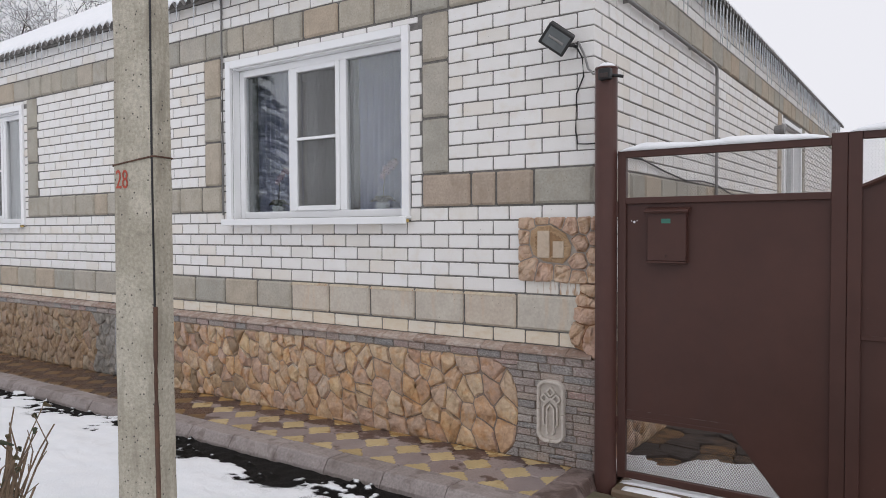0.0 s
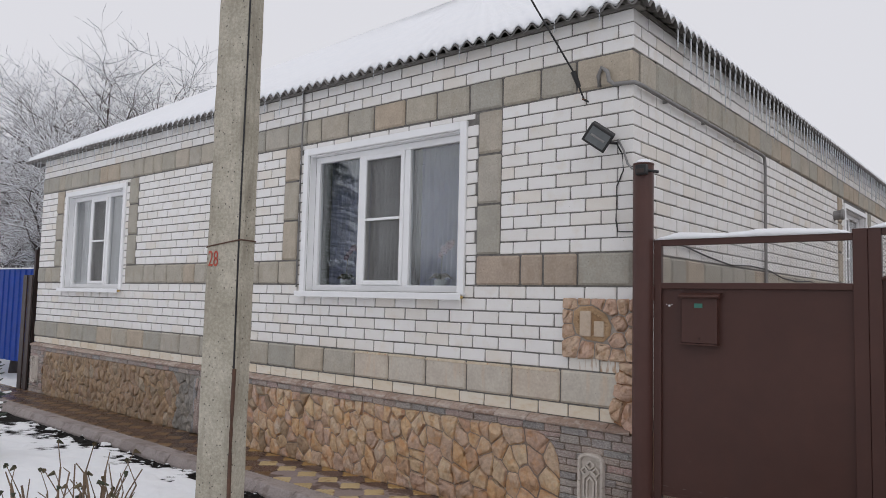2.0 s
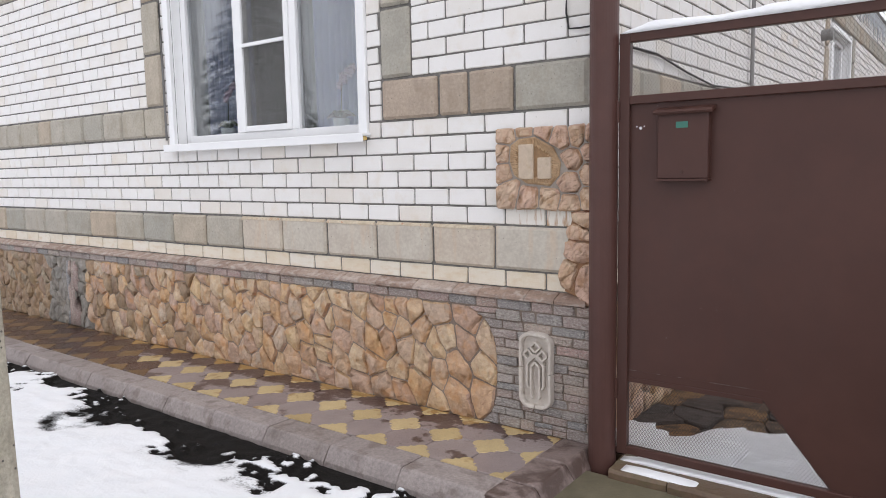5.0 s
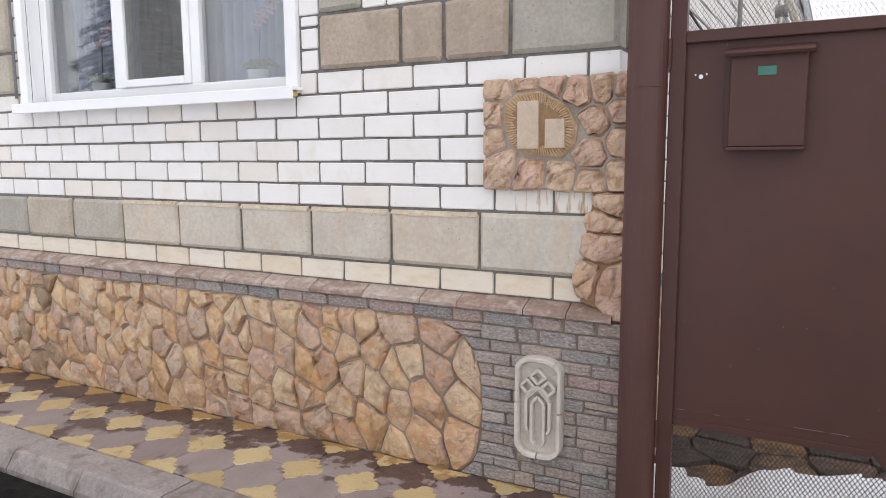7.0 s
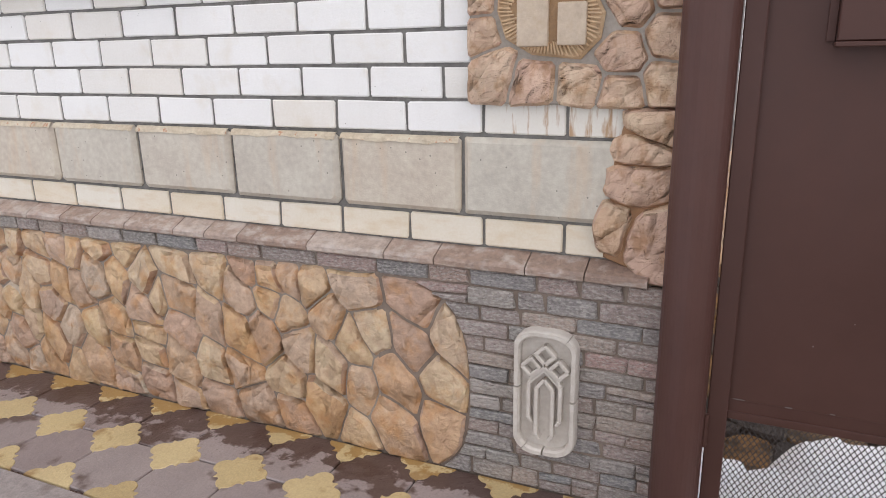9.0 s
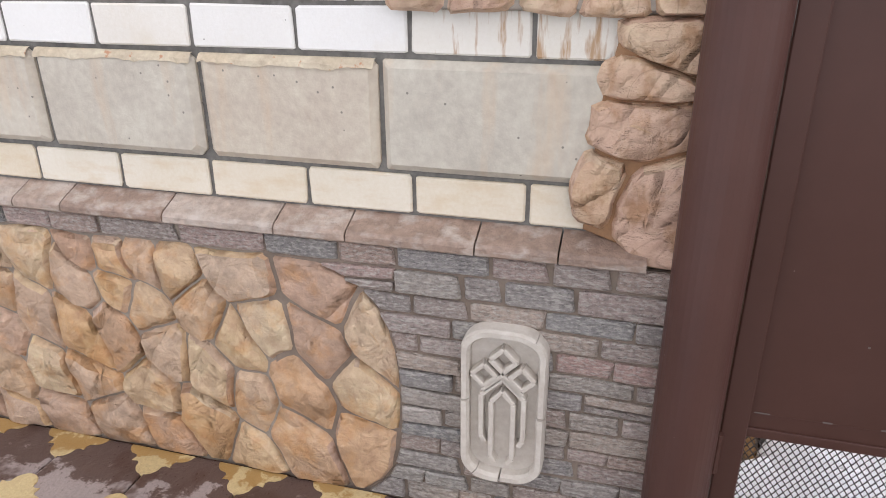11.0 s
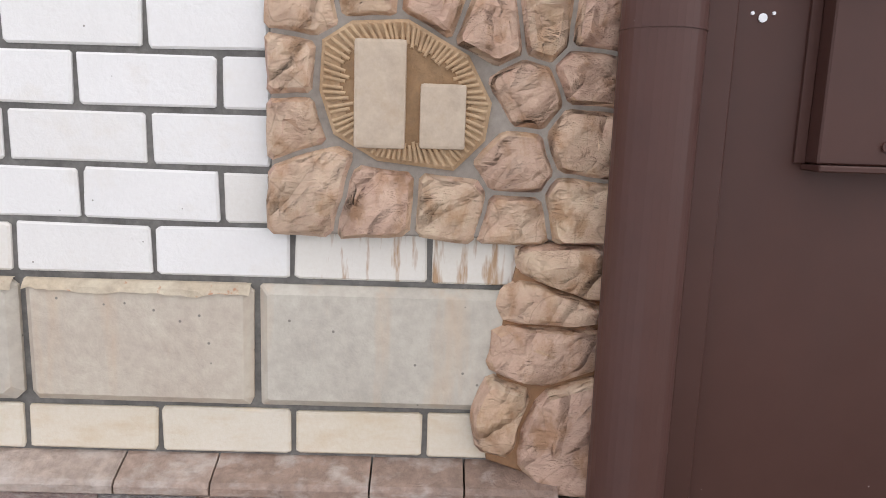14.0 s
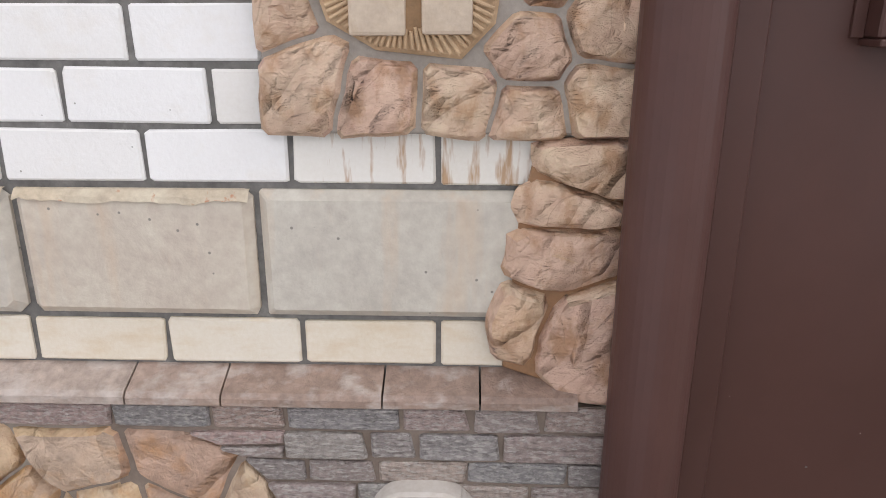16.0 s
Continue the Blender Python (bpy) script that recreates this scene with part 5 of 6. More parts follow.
def expanded_mesh(bm, inside, x0, x1, z0, z1, y, cw=0.0150, ch=0.0220, r=0.0008):
    """Diamond strands of expanded steel, kept where inside(x, z)."""
    for i in range(int((x1 - x0) / cw) + 1):
        for j in range(int((z1 - z0) / ch) + 2):
            cx, cz = x0 + i * cw, z0 + j * ch
            for sx, sz in ((1, 1), (1, -1), (-1, 1), (-1, -1)):
                p, q = (cx, cz + sz * ch / 2), (cx + sx * cw / 2, cz)
                if inside((p[0] + q[0]) / 2, (p[1] + q[1]) / 2):
                    d = Vector((q[0] - p[0], 0, q[1] - p[1]))
                    nrm = Vector((-d.z, 0, d.x)).normalized() * r
                    a, b = Vector((p[0], y, p[1])), Vector((q[0], y, q[1]))
                    f = Vector((0, -r * 1.4, 0))
                    vs = [bm.verts.new(v) for v in (a + nrm, a - nrm + f, a - nrm, b + nrm, b - nrm + f, b - nrm)]
                    for t in ((0, 1, 4, 3), (1, 2, 5, 4), (2, 0, 3, 5)):
                        bm.faces.new([vs[k] for k in t])


def sheet(poly, y0, y1):
    bm = bmesh.new()
    a = [bm.verts.new((x, y0, z)) for x, z in poly]
    b = [bm.verts.new((x, y1, z)) for x, z in poly]
    n = len(poly)
    bm.faces.new(a)
    bm.faces.new(b[::-1])
    for k in range(n):
        bm.faces.new((a[k], a[(k + 1) % n], b[(k + 1) % n], b[k]))
    bmesh.ops.triangulate(bm, faces=[f for f in bm.faces if len(f.verts) > 4])
    return fix(bm)


def snow_strip(x0, x1, y, w, z, h, name="rail_snow", step=0.03, ends=True, tilt=0.0):
    bm = bmesh.new()
    n = max(4, int((x1 - x0) / step))
    rows = []
    for i in range(n + 1):
        u = i / n
        x = x0 + (x1 - x0) * u
        k = (min(1, min(u, 1 - u) * n / 4) ** 0.5 if ends else 1) * (0.85 + 0.35 * noise.noise(Vector((x * 3, z * 5, 1))) + 0.12 * noise.noise(Vector((x * 14, z, 5))))
        ring = []
        for a in range(9):
            t = math.pi * a / 8
            ring.append(bm.verts.new((x, y - w / 2 * math.cos(t) * (1 + 0.1 * noise.noise(Vector((x * 9, a, 2)))), z + tilt * u + max(0.004, h * k) * math.sin(t) ** 0.7 - 0.002)))
        rows.append(ring)
    for a, b in zip(rows, rows[1:]):
        for k in range(8):
            bm.faces.new((a[k], a[k + 1], b[k + 1], b[k]))
        bm.faces.new((a[0], b[0], b[8], a[8]))
    bm.faces.new(rows[0])
    bm.faces.new(rows[-1])
    return fix(bm)


GY0, GY1 = -0.092, -0.052
gate = tagged(holder("pedestrian_gate", (0.18, GY1, 0.08)), "closed brown steel gate leaf with mesh openings and snow on top", "gate")


def gp(name, bm, mat=M_BROWN, label="", smooth=False):
    ob = part(name, bm, mat, gate, label, smooth)
    ob.location = -gate.location
    return ob


gp("stile", boxed(0.153, 0.205, GY0, GY1, 0.085, 2.145, 0.003))
gp("stile", boxed(1.335, 1.412, GY0, GY1, 0.085, 2.165, 0.003))
gp("rail", boxed(0.205, 1.335, GY0, GY1, 2.100, 2.143, 0.003))
gp("rail", boxed(0.205, 1.335, GY0, GY1, 1.812, 1.852, 0.003))
gp("rail", boxed(0.205, 1.335, GY0, GY1, 0.088, 0.128, 0.003))
gp("panel", sheet([(0.205, 1.812), (0.205, 0.468), (0.830, 0.468), (1.105, 0.128), (1.335, 0.128), (1.335, 1.812)], GY0 + 0.022, GY0 + 0.026))
gp("weld_seam", boxed(0.207, 0.86, GY0 + 0.0208, GY0 + 0.0225, 0.5135, 0.5165))
for x, w, z, h in ((0.215, 0.030, 0.516, 0.0022), (0.345, 0.018, 0.5155, 0.003), (0.452, 0.012, 0.517, 0.0025), (0.600, 0.090, 0.5162, 0.0015), (0.715, 0.045, 0.516, 0.002), (0.39, 0.004, 0.70, 0.003), (0.62, 0.003, 0.86, 0.004)):
    gp("paint_scratch", boxed(x, x + w, GY0 + 0.0200, GY0 + 0.0222, z, z + h), M_SCRATCH, "pale scratch in the paint")
gp("mesh_edge", boxed(0.205, 0.83, GY0 + 0.0155, GY0 + 0.0215, 0.458, 0.480, 0.001))
bm = bmesh.new()
expanded_mesh(bm, lambda x, z: 0.205 < x < 1.335 and 1.852 < z < 2.10, 0.205, 1.335, 1.852, 2.10, GY0 + 0.012, r=0.0006)
tagged(gp("top_mesh", bm, M_MESH, "dark painted expanded steel mesh"), kind="stuff")
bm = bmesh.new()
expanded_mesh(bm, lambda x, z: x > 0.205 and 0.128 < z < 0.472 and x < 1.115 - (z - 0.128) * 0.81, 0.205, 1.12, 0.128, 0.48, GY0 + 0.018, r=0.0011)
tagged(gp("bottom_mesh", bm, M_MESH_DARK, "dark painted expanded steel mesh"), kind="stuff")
gp("rail_snow", snow_strip(0.165, 1.33, (GY0 + GY1) / 2, 0.062, 2.143, 0.048), M_SNOW, "ridge of snow", True)
for z in (0.42, 1.78):
    gp("hinge", cylinder((0.151, GY0 - 0.006, z - 0.05), (0.151, GY0 - 0.006, z + 0.05), 0.009, n=10))
# No hole is cut: white discs are painted in for the daylight behind.
for dx, dz, r in ((0, 0, 0.0075), (-0.018, 0.007, 0.003), (0.018, 0.008, 0.003)):
    gp("peep_hole", cylinder((0.254 + dx, GY0 + 0.0218, 1.700 + dz), (0.254 + dx, GY0 + 0.019, 1.700 + dz), r, n=12), M_SNOW, "white disc painted for the daylight in a peep hole")

mail = tagged(holder("mailbox", (0.352, GY0 + 0.018, 1.450)), "brown steel mailbox with a sloping lid fixed to the gate", "mailbox")


def mp(name, bm, mat=M_BROWN, label=""):
    return part(name, bm, mat, mail, label)


mp("body", boxed(0.0, 0.228, -0.042, 0.006, 0.012, 0.315, 0.003))
bm = bmesh.new()
pr = [(-0.066, 0.306), (-0.063, 0.302), (0.007, 0.326), (0.007, 0.340), (-0.060, 0.322), (-0.069, 0.312)]
va, vb = [bm.verts.new((-0.015, y, z)) for y, z in pr], [bm.verts.new((0.247, y, z)) for y, z in pr]
for k in range(6):
    bm.faces.new((va[k], va[(k + 1) % 6], vb[(k + 1) % 6], vb[k]))
bm.faces.new(va[::-1])
bm.faces.new(vb)
mp("lid", fix(bm))
mp("bottom_lip", boxed(-0.004, 0.232, -0.058, 0.006, 0.0, 0.011, 0.002))
mp("side_flange", boxed(-0.020, -0.001, -0.004, 0.006, 0.012, 0.33, 0.001))
mp("tag", boxed(0.084, 0.138, -0.0440, -0.0416, 0.240, 0.268), M_GREEN, "small green tag with worn writing")
lock = mp("lock", cylinder((0.112, -0.047, 0.044), (0.112, -0.040, 0.044), 0.009, n=16), M_BROWN, "small round lock")
part("key_slot", boxed(0.1110, 0.1130, -0.0478, -0.0465, 0.039, 0.049), M_BLACK, lock)

gate2 = tagged(holder("drive_gate", (1.46, GY1, 0.08)), "closed brown steel drive gate leaf with an arched mesh top", "gate")


def g2(name, bm, mat=M_BROWN, label="", smooth=False):
    ob = part(name, bm, mat, gate2, label, smooth)
    ob.location = -gate2.location
    return ob


g2("stile", boxed(1.4135, 1.478, GY0 - 0.006, GY1, 0.085, 2.165, 0.003))
g2("stile", boxed(3.55, 3.60, GY0, GY1, 0.085, 2.165, 0.003))
g2("rail", boxed(1.478, 3.55, GY0, GY1, 2.125, 2.167, 0.003))
g2("rail", boxed(1.478, 3.55, GY0, GY1, 0.088, 0.128, 0.003))
arc = [(1.478 + 0.12 * k, 1.875 + 0.21 * math.sin(min(1.0, 0.12 * k / 0.75) * math.pi / 2)) for k in range(18)]
g2("panel", sheet([(3.55, 0.128), (3.55, arc[-1][1])] + [p for p in arc[::-1]] + [(1.478, 0.128)], GY0 + 0.022, GY0 + 0.026))
bm = bmesh.new()
tube(bm, [(x, GY0 + 0.006, z) for x, z in arc], 0.014, 6)
g2("arched_rail", fix(bm))
g2("rail", boxed(1.478, 3.55, GY0 + 0.012, GY0 + 0.0215, 1.065, 1.090, 0.002))
bm = bmesh.new()
expanded_mesh(bm, lambda x, z: z < 2.125 and z > np.interp(x, [p[0] for p in arc], [p[1] for p in arc]), 1.478, 3.55, 1.87, 2.125, GY0 + 0.016)
tagged(g2("top_mesh", bm, M_MESH, "dark painted expanded steel mesh"), kind="stuff")
g2("rail_snow", snow_strip(1.42, 3.6, (GY0 + GY1) / 2, 0.062, 2.166, 0.055), M_SNOW, "ridge of snow", True)
post2 = copy_thing(post, pose(3.68, -0.06, 0))

# threshold of flagstones under the gate
threshold = tagged(holder("threshold", (0.8, -0.1, 0)), "wet brown flagstone threshold under the gate", "threshold", kind="structure")
x = 0.16
for w in (0.30, 0.42, 0.52, 0.48, 0.55, 0.6, 0.5):
    bm = bmesh.new()
    outline = bent([(x + 0.004, -0.205 - r4.uniform(0, 0.03)), (x + w - 0.004, -0.205 - r4.uniform(0, 0.03)), (x + w - 0.004, 0.06), (x + 0.004, 0.06)], 0.012, 0.05)
    rim = [[bm.verts.new((a, b + dy * (b < -0.1), z)) for a, b in outline] for dy, z in ((0, -0.05), (0, 0.030), (0.010, 0.046 + r4.uniform(-0.003, 0.003)))]
    for p, q in zip(rim, rim[1:]):
        for k in range(len(p)):
            bm.faces.new((p[k], p[(k + 1) % len(p)], q[(k + 1) % len(p)], q[k]))
    bm.faces.new(rim[-1])
    fix(bm)
    ob = part("flagstone", bm, M_SILL_STONE, threshold)
    ob.location = -threshold.location
    x += w
sn = part("threshold_snow", snow_strip(0.17, 3.4, -0.052, 0.07, 0.046, 0.030), M_SNOW, threshold, "strip of snow", True)
sn.location = -threshold.location
sn = part("threshold_snow", snow_strip(0.22, 0.58, -0.160, 0.085, 0.046, 0.016), M_SNOW, threshold, "strip of snow", True)
sn.location = -threshold.location


# ---- pavement and kerb ----
PZ = 0.068
pavement = tagged(holder("pavement"), "wet paving of mauve tiles and yellow quatrefoils along the wall", "pavement", kind="structure")
part("bedding", boxed(-12.6, CX + 0.04, -0.66, -0.02, -0.05, PZ - 0.012), M_TILE_DARK, pavement, "dark wet joints")
TX, TY = 0.290, 0.245


def tile_mesh(poly, z1, z0, bev=0.004):
    bm = bmesh.new()
    if area(poly) < 0:
        poly = poly[::-1]
    inner = [(p[0] * 0.97 + 0.03 * sum(q[0] for q in poly) / len(poly), p[1] * 0.97 + 0.03 * sum(q[1] for q in poly) / len(poly)) for p in poly]
    n = len(poly)
    lo = [bm.verts.new((x, y, z0)) for x, y in poly]
    hi = [bm.verts.new((x, y, z1 - bev)) for x, y in poly]
    tp = [bm.verts.new((x, y, z1)) for x, y in inner]
    for a, b in ((lo, hi), (hi, tp)):
        for k in range(n):
            bm.faces.new((a[k], a[(k + 1) % n], b[(k + 1) % n], b[k]))
    bm.faces.new(tp)
    return fix(bm)


def quatrefoil(s, n=48):
    """Four round lobes along the axes with small points between them."""
    out = []
    for i in range(n):
        a = 2 * math.pi * i / n
        f = (a + math.pi / 4) % (math.pi / 2) - math.pi / 4
        c, rad = 0.64 * s, 0.36 * s
        disc = rad * rad - (c * math.sin(f)) ** 2
        lobe = c * math.cos(f) + math.sqrt(disc) if disc > 0 else 0.0
        d = math.pi / 4 - abs(f)
        r = max(lobe, s * 0.84 * (1 - 1.1 * d), 0.60 * s)
        out.append((r * math.cos(a), r * math.sin(a)))
    return out


def shape_mesh(name, poly, z1, z0, mat):
    me = bpy.data.meshes.new(name)
    b = tile_mesh(poly, z1, z0)
    b.to_mesh(me)
    b.free()
    me.materials.append(mat)
    return me




def lattice_half(y0, y1):
    """A yellow tile cut straight along the wall or the kerb."""
    p = quatrefoil(0.108)
    q = clip(clip(p, 0, 1, y1), 0, -1, -y0)
    return q


YELLOW = shape_mesh("yellow_tile", quatrefoil(0.108), 0, -0.03, M_TILE_Y)
YELLOW_WALL = shape_mesh("yellow_tile", lattice_half(-0.2, -0.004), 0, -0.03, M_TILE_Y)
YELLOW_KERB = shape_mesh("yellow_tile", lattice_half(-0.008, 0.2), 0, -0.03, M_TILE_Y)
YELLOW_DARK = [shape_mesh("yellow_tile", p, 0, -0.03, M_TILE_Y_DARK) for p in (lattice_half(-0.2, -0.004), quatrefoil(0.108), lattice_half(-0.008, 0.2))]
r5 = random.Random(33)
g = 0.0028
ROW_Y = (-0.046, -0.338, -0.634)
for i in range(42):
    x = -0.149 - 0.293 * i
    for j, me in enumerate((YELLOW_WALL, YELLOW, YELLOW_KERB)):
        if i == 0:
            me = shape_mesh("yellow_tile", clip((lattice_half(-0.2, -0.004), quatrefoil(0.108), lattice_half(-0.008, 0.2))[j], 1, 0, -0.025), 0, -0.03, M_TILE_Y)
        ob = part("yellow_tile", (YELLOW_DARK[j] if x < -4.3 + 0.5 * j else me), M_TILE_Y, pavement)
        ob.location = (x, ROW_Y[j], PZ + 0.0012 + r5.uniform(0, 0.0006))
    for j, (y0, y1) in enumerate(zip(ROW_Y, ROW_Y[1:])):
        wide = 0.293
        # far along, past x -4.2, this key picks the darker tiles
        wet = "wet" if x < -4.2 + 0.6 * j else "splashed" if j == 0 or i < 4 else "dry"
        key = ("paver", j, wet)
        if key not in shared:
            shared[key] = shape_mesh("grey_tile", [(-wide / 2 + g, y1 - y0 + g), (wide / 2 - g, y1 - y0 + g), (wide / 2 - g, -g), (-wide / 2 + g, -g)], 0, -0.03, {"wet": M_TILE_DARK, "splashed": M_TILE_SPLASH, "dry": M_TILE}[wet])
        if i > 0:
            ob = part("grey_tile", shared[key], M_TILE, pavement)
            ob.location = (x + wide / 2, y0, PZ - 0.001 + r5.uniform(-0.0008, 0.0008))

kerb = tagged(holder("kerb"), "chamfered mauve concrete kerb stones edging the paving", "kerb", kind="structure")


def kerb_stone(length):
    key = ("kerb", round(length, 3))
    if key not in shared:
        prof = [(0.0, -0.08), (0.0, PZ - 0.004), (-0.006, PZ + 0.003), (-0.155, PZ + 0.004), (-0.168, PZ + 0.001), (-0.176, PZ - 0.007), (-0.215, PZ - 0.072), (-0.228, -0.08)]
        bm = bmesh.new()
        rings = []
        for s in (0.0, 0.012, length - 0.012, length):
            k = 0.006 if s in (0.0, length) else 0
            rings.append([bm.verts.new((s, y * (1 - k) , z - k * (z > 0))) for y, z in prof])
        n = len(prof)
        for a, b in zip(rings, rings[1:]):
            for k in range(n):
                bm.faces.new((a[k], a[(k + 1) % n], b[(k + 1) % n], b[k]))
        bm.faces.new(rings[0][::-1])
        bm.faces.new(rings[-1])
        me = bpy.data.meshes.new("kerb_stone")
        fix(bm).to_mesh(me)
        bm.free()
        me.materials.append(M_KERB)
        shared[key] = me
    return shared[key]


x = CX - 0.12
while x > -12.6:
    ob = part("kerb_stone", kerb_stone(0.494), M_KERB, kerb)
    ob.location = (x - 0.497, -0.645 + r5.uniform(-0.003, 0.003), r5.uniform(-0.003, 0.002))
    x -= 0.5
for k, (y, l) in enumerate(((-0.335, 0.30), (-0.64, 0.30), (-0.82, 0.175))):
    me = kerb_stone(l).copy()
    me.materials[0] = M_KERB_WET
    ob = part("kerb_stone", me, M_KERB_WET, kerb)
    ob.location = (CX - 0.13, y, 0.0)
    ob.rotation_euler = (0, 0, radians(90))

# ---- ground: one sheet of soil and snow ----
def spread(fine, lo, hi, step, grow, reach):
    out = list(np.arange(lo, hi + 1e-6, step))
    s, a, b = step, lo, hi
    while a > -reach or b < reach:
        s *= grow
        a, b = a - s, b + s
        out = [a] + out + [b]
    return np.array(out)


xs = spread(0, -7.5, 0.3, 0.022, 1.16, 700)
ys = spread(0, -1.75, -0.80, 0.020, 1.16, 700)
verts, faces = [], []
for yy in ys:
    for xx in xs:
        if -0.88 < yy < 14 and -10.9 < xx < 6 and not (xx > 4.45 and yy < 0.06):
            z = -0.03
        else:
            n1 = noise.noise(Vector((xx * 1.3, yy * 1.3, 0.4)))
            n2 = noise.noise(Vector((xx * 4.5, yy * 6.5, 2.4)))
            n3 = noise.noise(Vector((xx * 13, yy * 17, 5.1)))
            line = np.interp(xx, (-9, -6, -4.5, -2.7, -1.75, -1.1, -0.5, 0.0), (-1.05, -1.04, -0.98, -1.07, -1.13, -1.10, -1.05, -1.02))
            d = (line - yy) + 0.16 * n1 + 0.24 * n2 + 0.22 * n3 + 0.10 * noise.noise(Vector((xx * 26, yy * 40, 7.7)))
            if xx < -10.9 and yy > -0.3:
                d = 1.0 + 0.3 * n1
            k = min(1.0, max(0.0, d / 0.035))
            far = min(1.0, max(0.0, d / 1.2))
            z = -0.014 + 0.010 * n3 * (1 - k) + 0.006 * n2 * (1 - k) + k * (0.030 + 0.008 * n2 + 0.03 * far + 0.012 * n1)
            if -0.02 < xx < 4.45 and -9 < yy <= -0.2:
                z = -0.03
        verts.append((xx, yy, z))
nx = len(xs)
for j in range(len(ys) - 1):
    for i in range(nx - 1):
        a = j * nx + i
        faces.append((a, a + 1, a + nx + 1, a + nx))
me = bpy.data.meshes.new("ground")
me.from_pydata(verts, [], faces)
me.materials.append(M_GROUND)
me.polygons.foreach_set("use_smooth", [True] * len(me.polygons))
tagged(new("ground", me), "snow-covered garden soil with a thawed black strip", "ground", kind="structure")
bm = boxed(CX - 0.03, 4.4, -9.0, -0.19, -0.06, 0.0, 0.01)
tagged(part("driveway", bm, M_DRIVE), "wet olive-brown concrete driveway before the gate", "driveway", kind="structure")
bm = bmesh.new()
box(bm, -0.17, 0.17, -0.075, 0.075, -0.05, 0.055, 0.016, 2)
for v in bm.verts:
    v.co += noise.noise_vector(v.co * 9) * 0.014
loose = tagged(part("loose_stone", bm, M_KERB_WET), "wet grey kerb stone lying loose by the kerb corner", "stone")
loose.matrix_world = pose(-0.20, -0.965, 0.0, 0, 0, 24)
bm = bmesh.new()
for cx, cy, w, l, ang in ((-0.23, -0.975, 0.10, 0.22, 24), (-0.12, -0.935, 0.06, 0.15, 40)):
    bmesh.ops.create_icosphere(bm, subdivisions=3, radius=1.0, matrix=Matrix.Translation((cx, cy, 0.050)) @ Matrix.Rotation(radians(ang), 4, "Z") @ Matrix.Diagonal((l / 2, w / 2, 0.016, 1)))
for v in bm.verts:
    v.co += Vector((1, 1, 0.2)) * 0.030 * noise.noise(v.co * 17)
tagged(part("snow_clump", bm, M_SNOW, smooth=True), "thin patch of snow on the loose stone", "snow")

# the yard seen through the mesh
yard = tagged(holder("yard_paving"), "wet brown flagstones of the yard under patchy snow", "yard paving", kind="structure")
part("yard_bed", boxed(CX - 0.3, 6.0, 0.061, 14.0, -0.05, 0.008), M_SILL_STONE, yard)
yseeds = [(0.05 + 0.24 * i + r5.uniform(-0.08, 0.08), 0.12 + 0.22 * j + r5.uniform(-0.07, 0.07)) for i in range(14) for j in range(15)]
for poly in cells(yseeds, [(CX + 0.01, 0.065), (3.3, 0.065), (3.3, 3.4), (CX + 0.01, 3.4)], reach=1.2):
    p = poly and shrink(poly, 0.005)
    if p:
        ob = part("flagstone", tile_mesh(bent(rounded(p, 0.12), 0.016, 0.05), 0.026 + r5.uniform(0, 0.022), 0.0, 0.008), M_FLAG, yard)
bm = bmesh.new()
for cx, cy, rx, ry in ((0.12, 0.26, 0.24, 0.20), (0.42, 0.20, 0.34, 0.20), (0.62, 0.42, 0.26, 0.26), (0.98, 0.40, 0.42, 0.40), (1.45, 0.40, 0.60, 0.36), (1.5, 0.9, 0.4, 0.25)):
    bmesh.ops.create_icosphere(bm, subdivisions=4, radius=1.0, matrix=Matrix.Translation((cx, cy, 0.028)) @ Matrix.Diagonal((rx, ry, 0.055, 1)))
for v in bm.verts:
    v.co += Vector((1, 1, 0.2)) * (0.08 * noise.noise(v.co * 4.2) + 0.05 * noise.noise(v.co * 13))
tagged(part("yard_snow", bm, M_SNOW, yard, "melting snow", True), kind="stuff")
side_plinth = tagged(holder("yard_plinth"), "ochre stone plinth along the yard wall", "plinth", kind="structure")
side_plinth.matrix_world = SIDE_M
part("plinth_core", boxed(0.06, 12.9, PY, 0.006, 0.0, 0.80), M_STONE_JOINT, side_plinth)
sse = [(0.12 + 0.15 * i + r5.uniform(-0.04, 0.04), z + r5.uniform(-0.04, 0.04)) for i in range(30) for z in (0.08, 0.22, 0.36, 0.5, 0.64, 0.75)]
bm = bmesh.new()
for poly in cells(sse, [(0.07, 0.03), (4.5, 0.03), (4.5, 0.79), (0.07, 0.79)]):
    if poly:
        stone_into(bm, poly, PY, r5.uniform(0.02, 0.03), r5, 0.004, 0.016, 0.5)
tagged(part("stones", fix(bm), M_STONE, side_plinth, smooth=True), kind="stuff")

# ---- utility pole ----
pole = tagged(holder("utility_pole", (-1.356, -2.385, 0)), "weathered concrete utility pole with a red stencil number", "utility pole")
pole.rotation_euler = (0, 0, radians(17))
bm = bmesh.new()
levels = [(-0.2, 1.02), (0.6, 1.0), (1.2, 0.985), (2.0, 0.975), (3.0, 0.94), (5.0, 0.90), (7.2, 0.82)]
prof = [(-0.120, -0.058), (-0.106, -0.071), (0.108, -0.071), (0.120, -0.058), (0.120, 0.058), (0.106, 0.071), (-0.106, 0.071), (-0.120, 0.058)]
zl = []
for (za, ka), (zb, kb) in zip(levels, levels[1:]):
    for s in np.linspace(0, 1, 14)[:-1]:
        zl.append((za + (zb - za) * s, ka + (kb - ka) * s))
rings = []
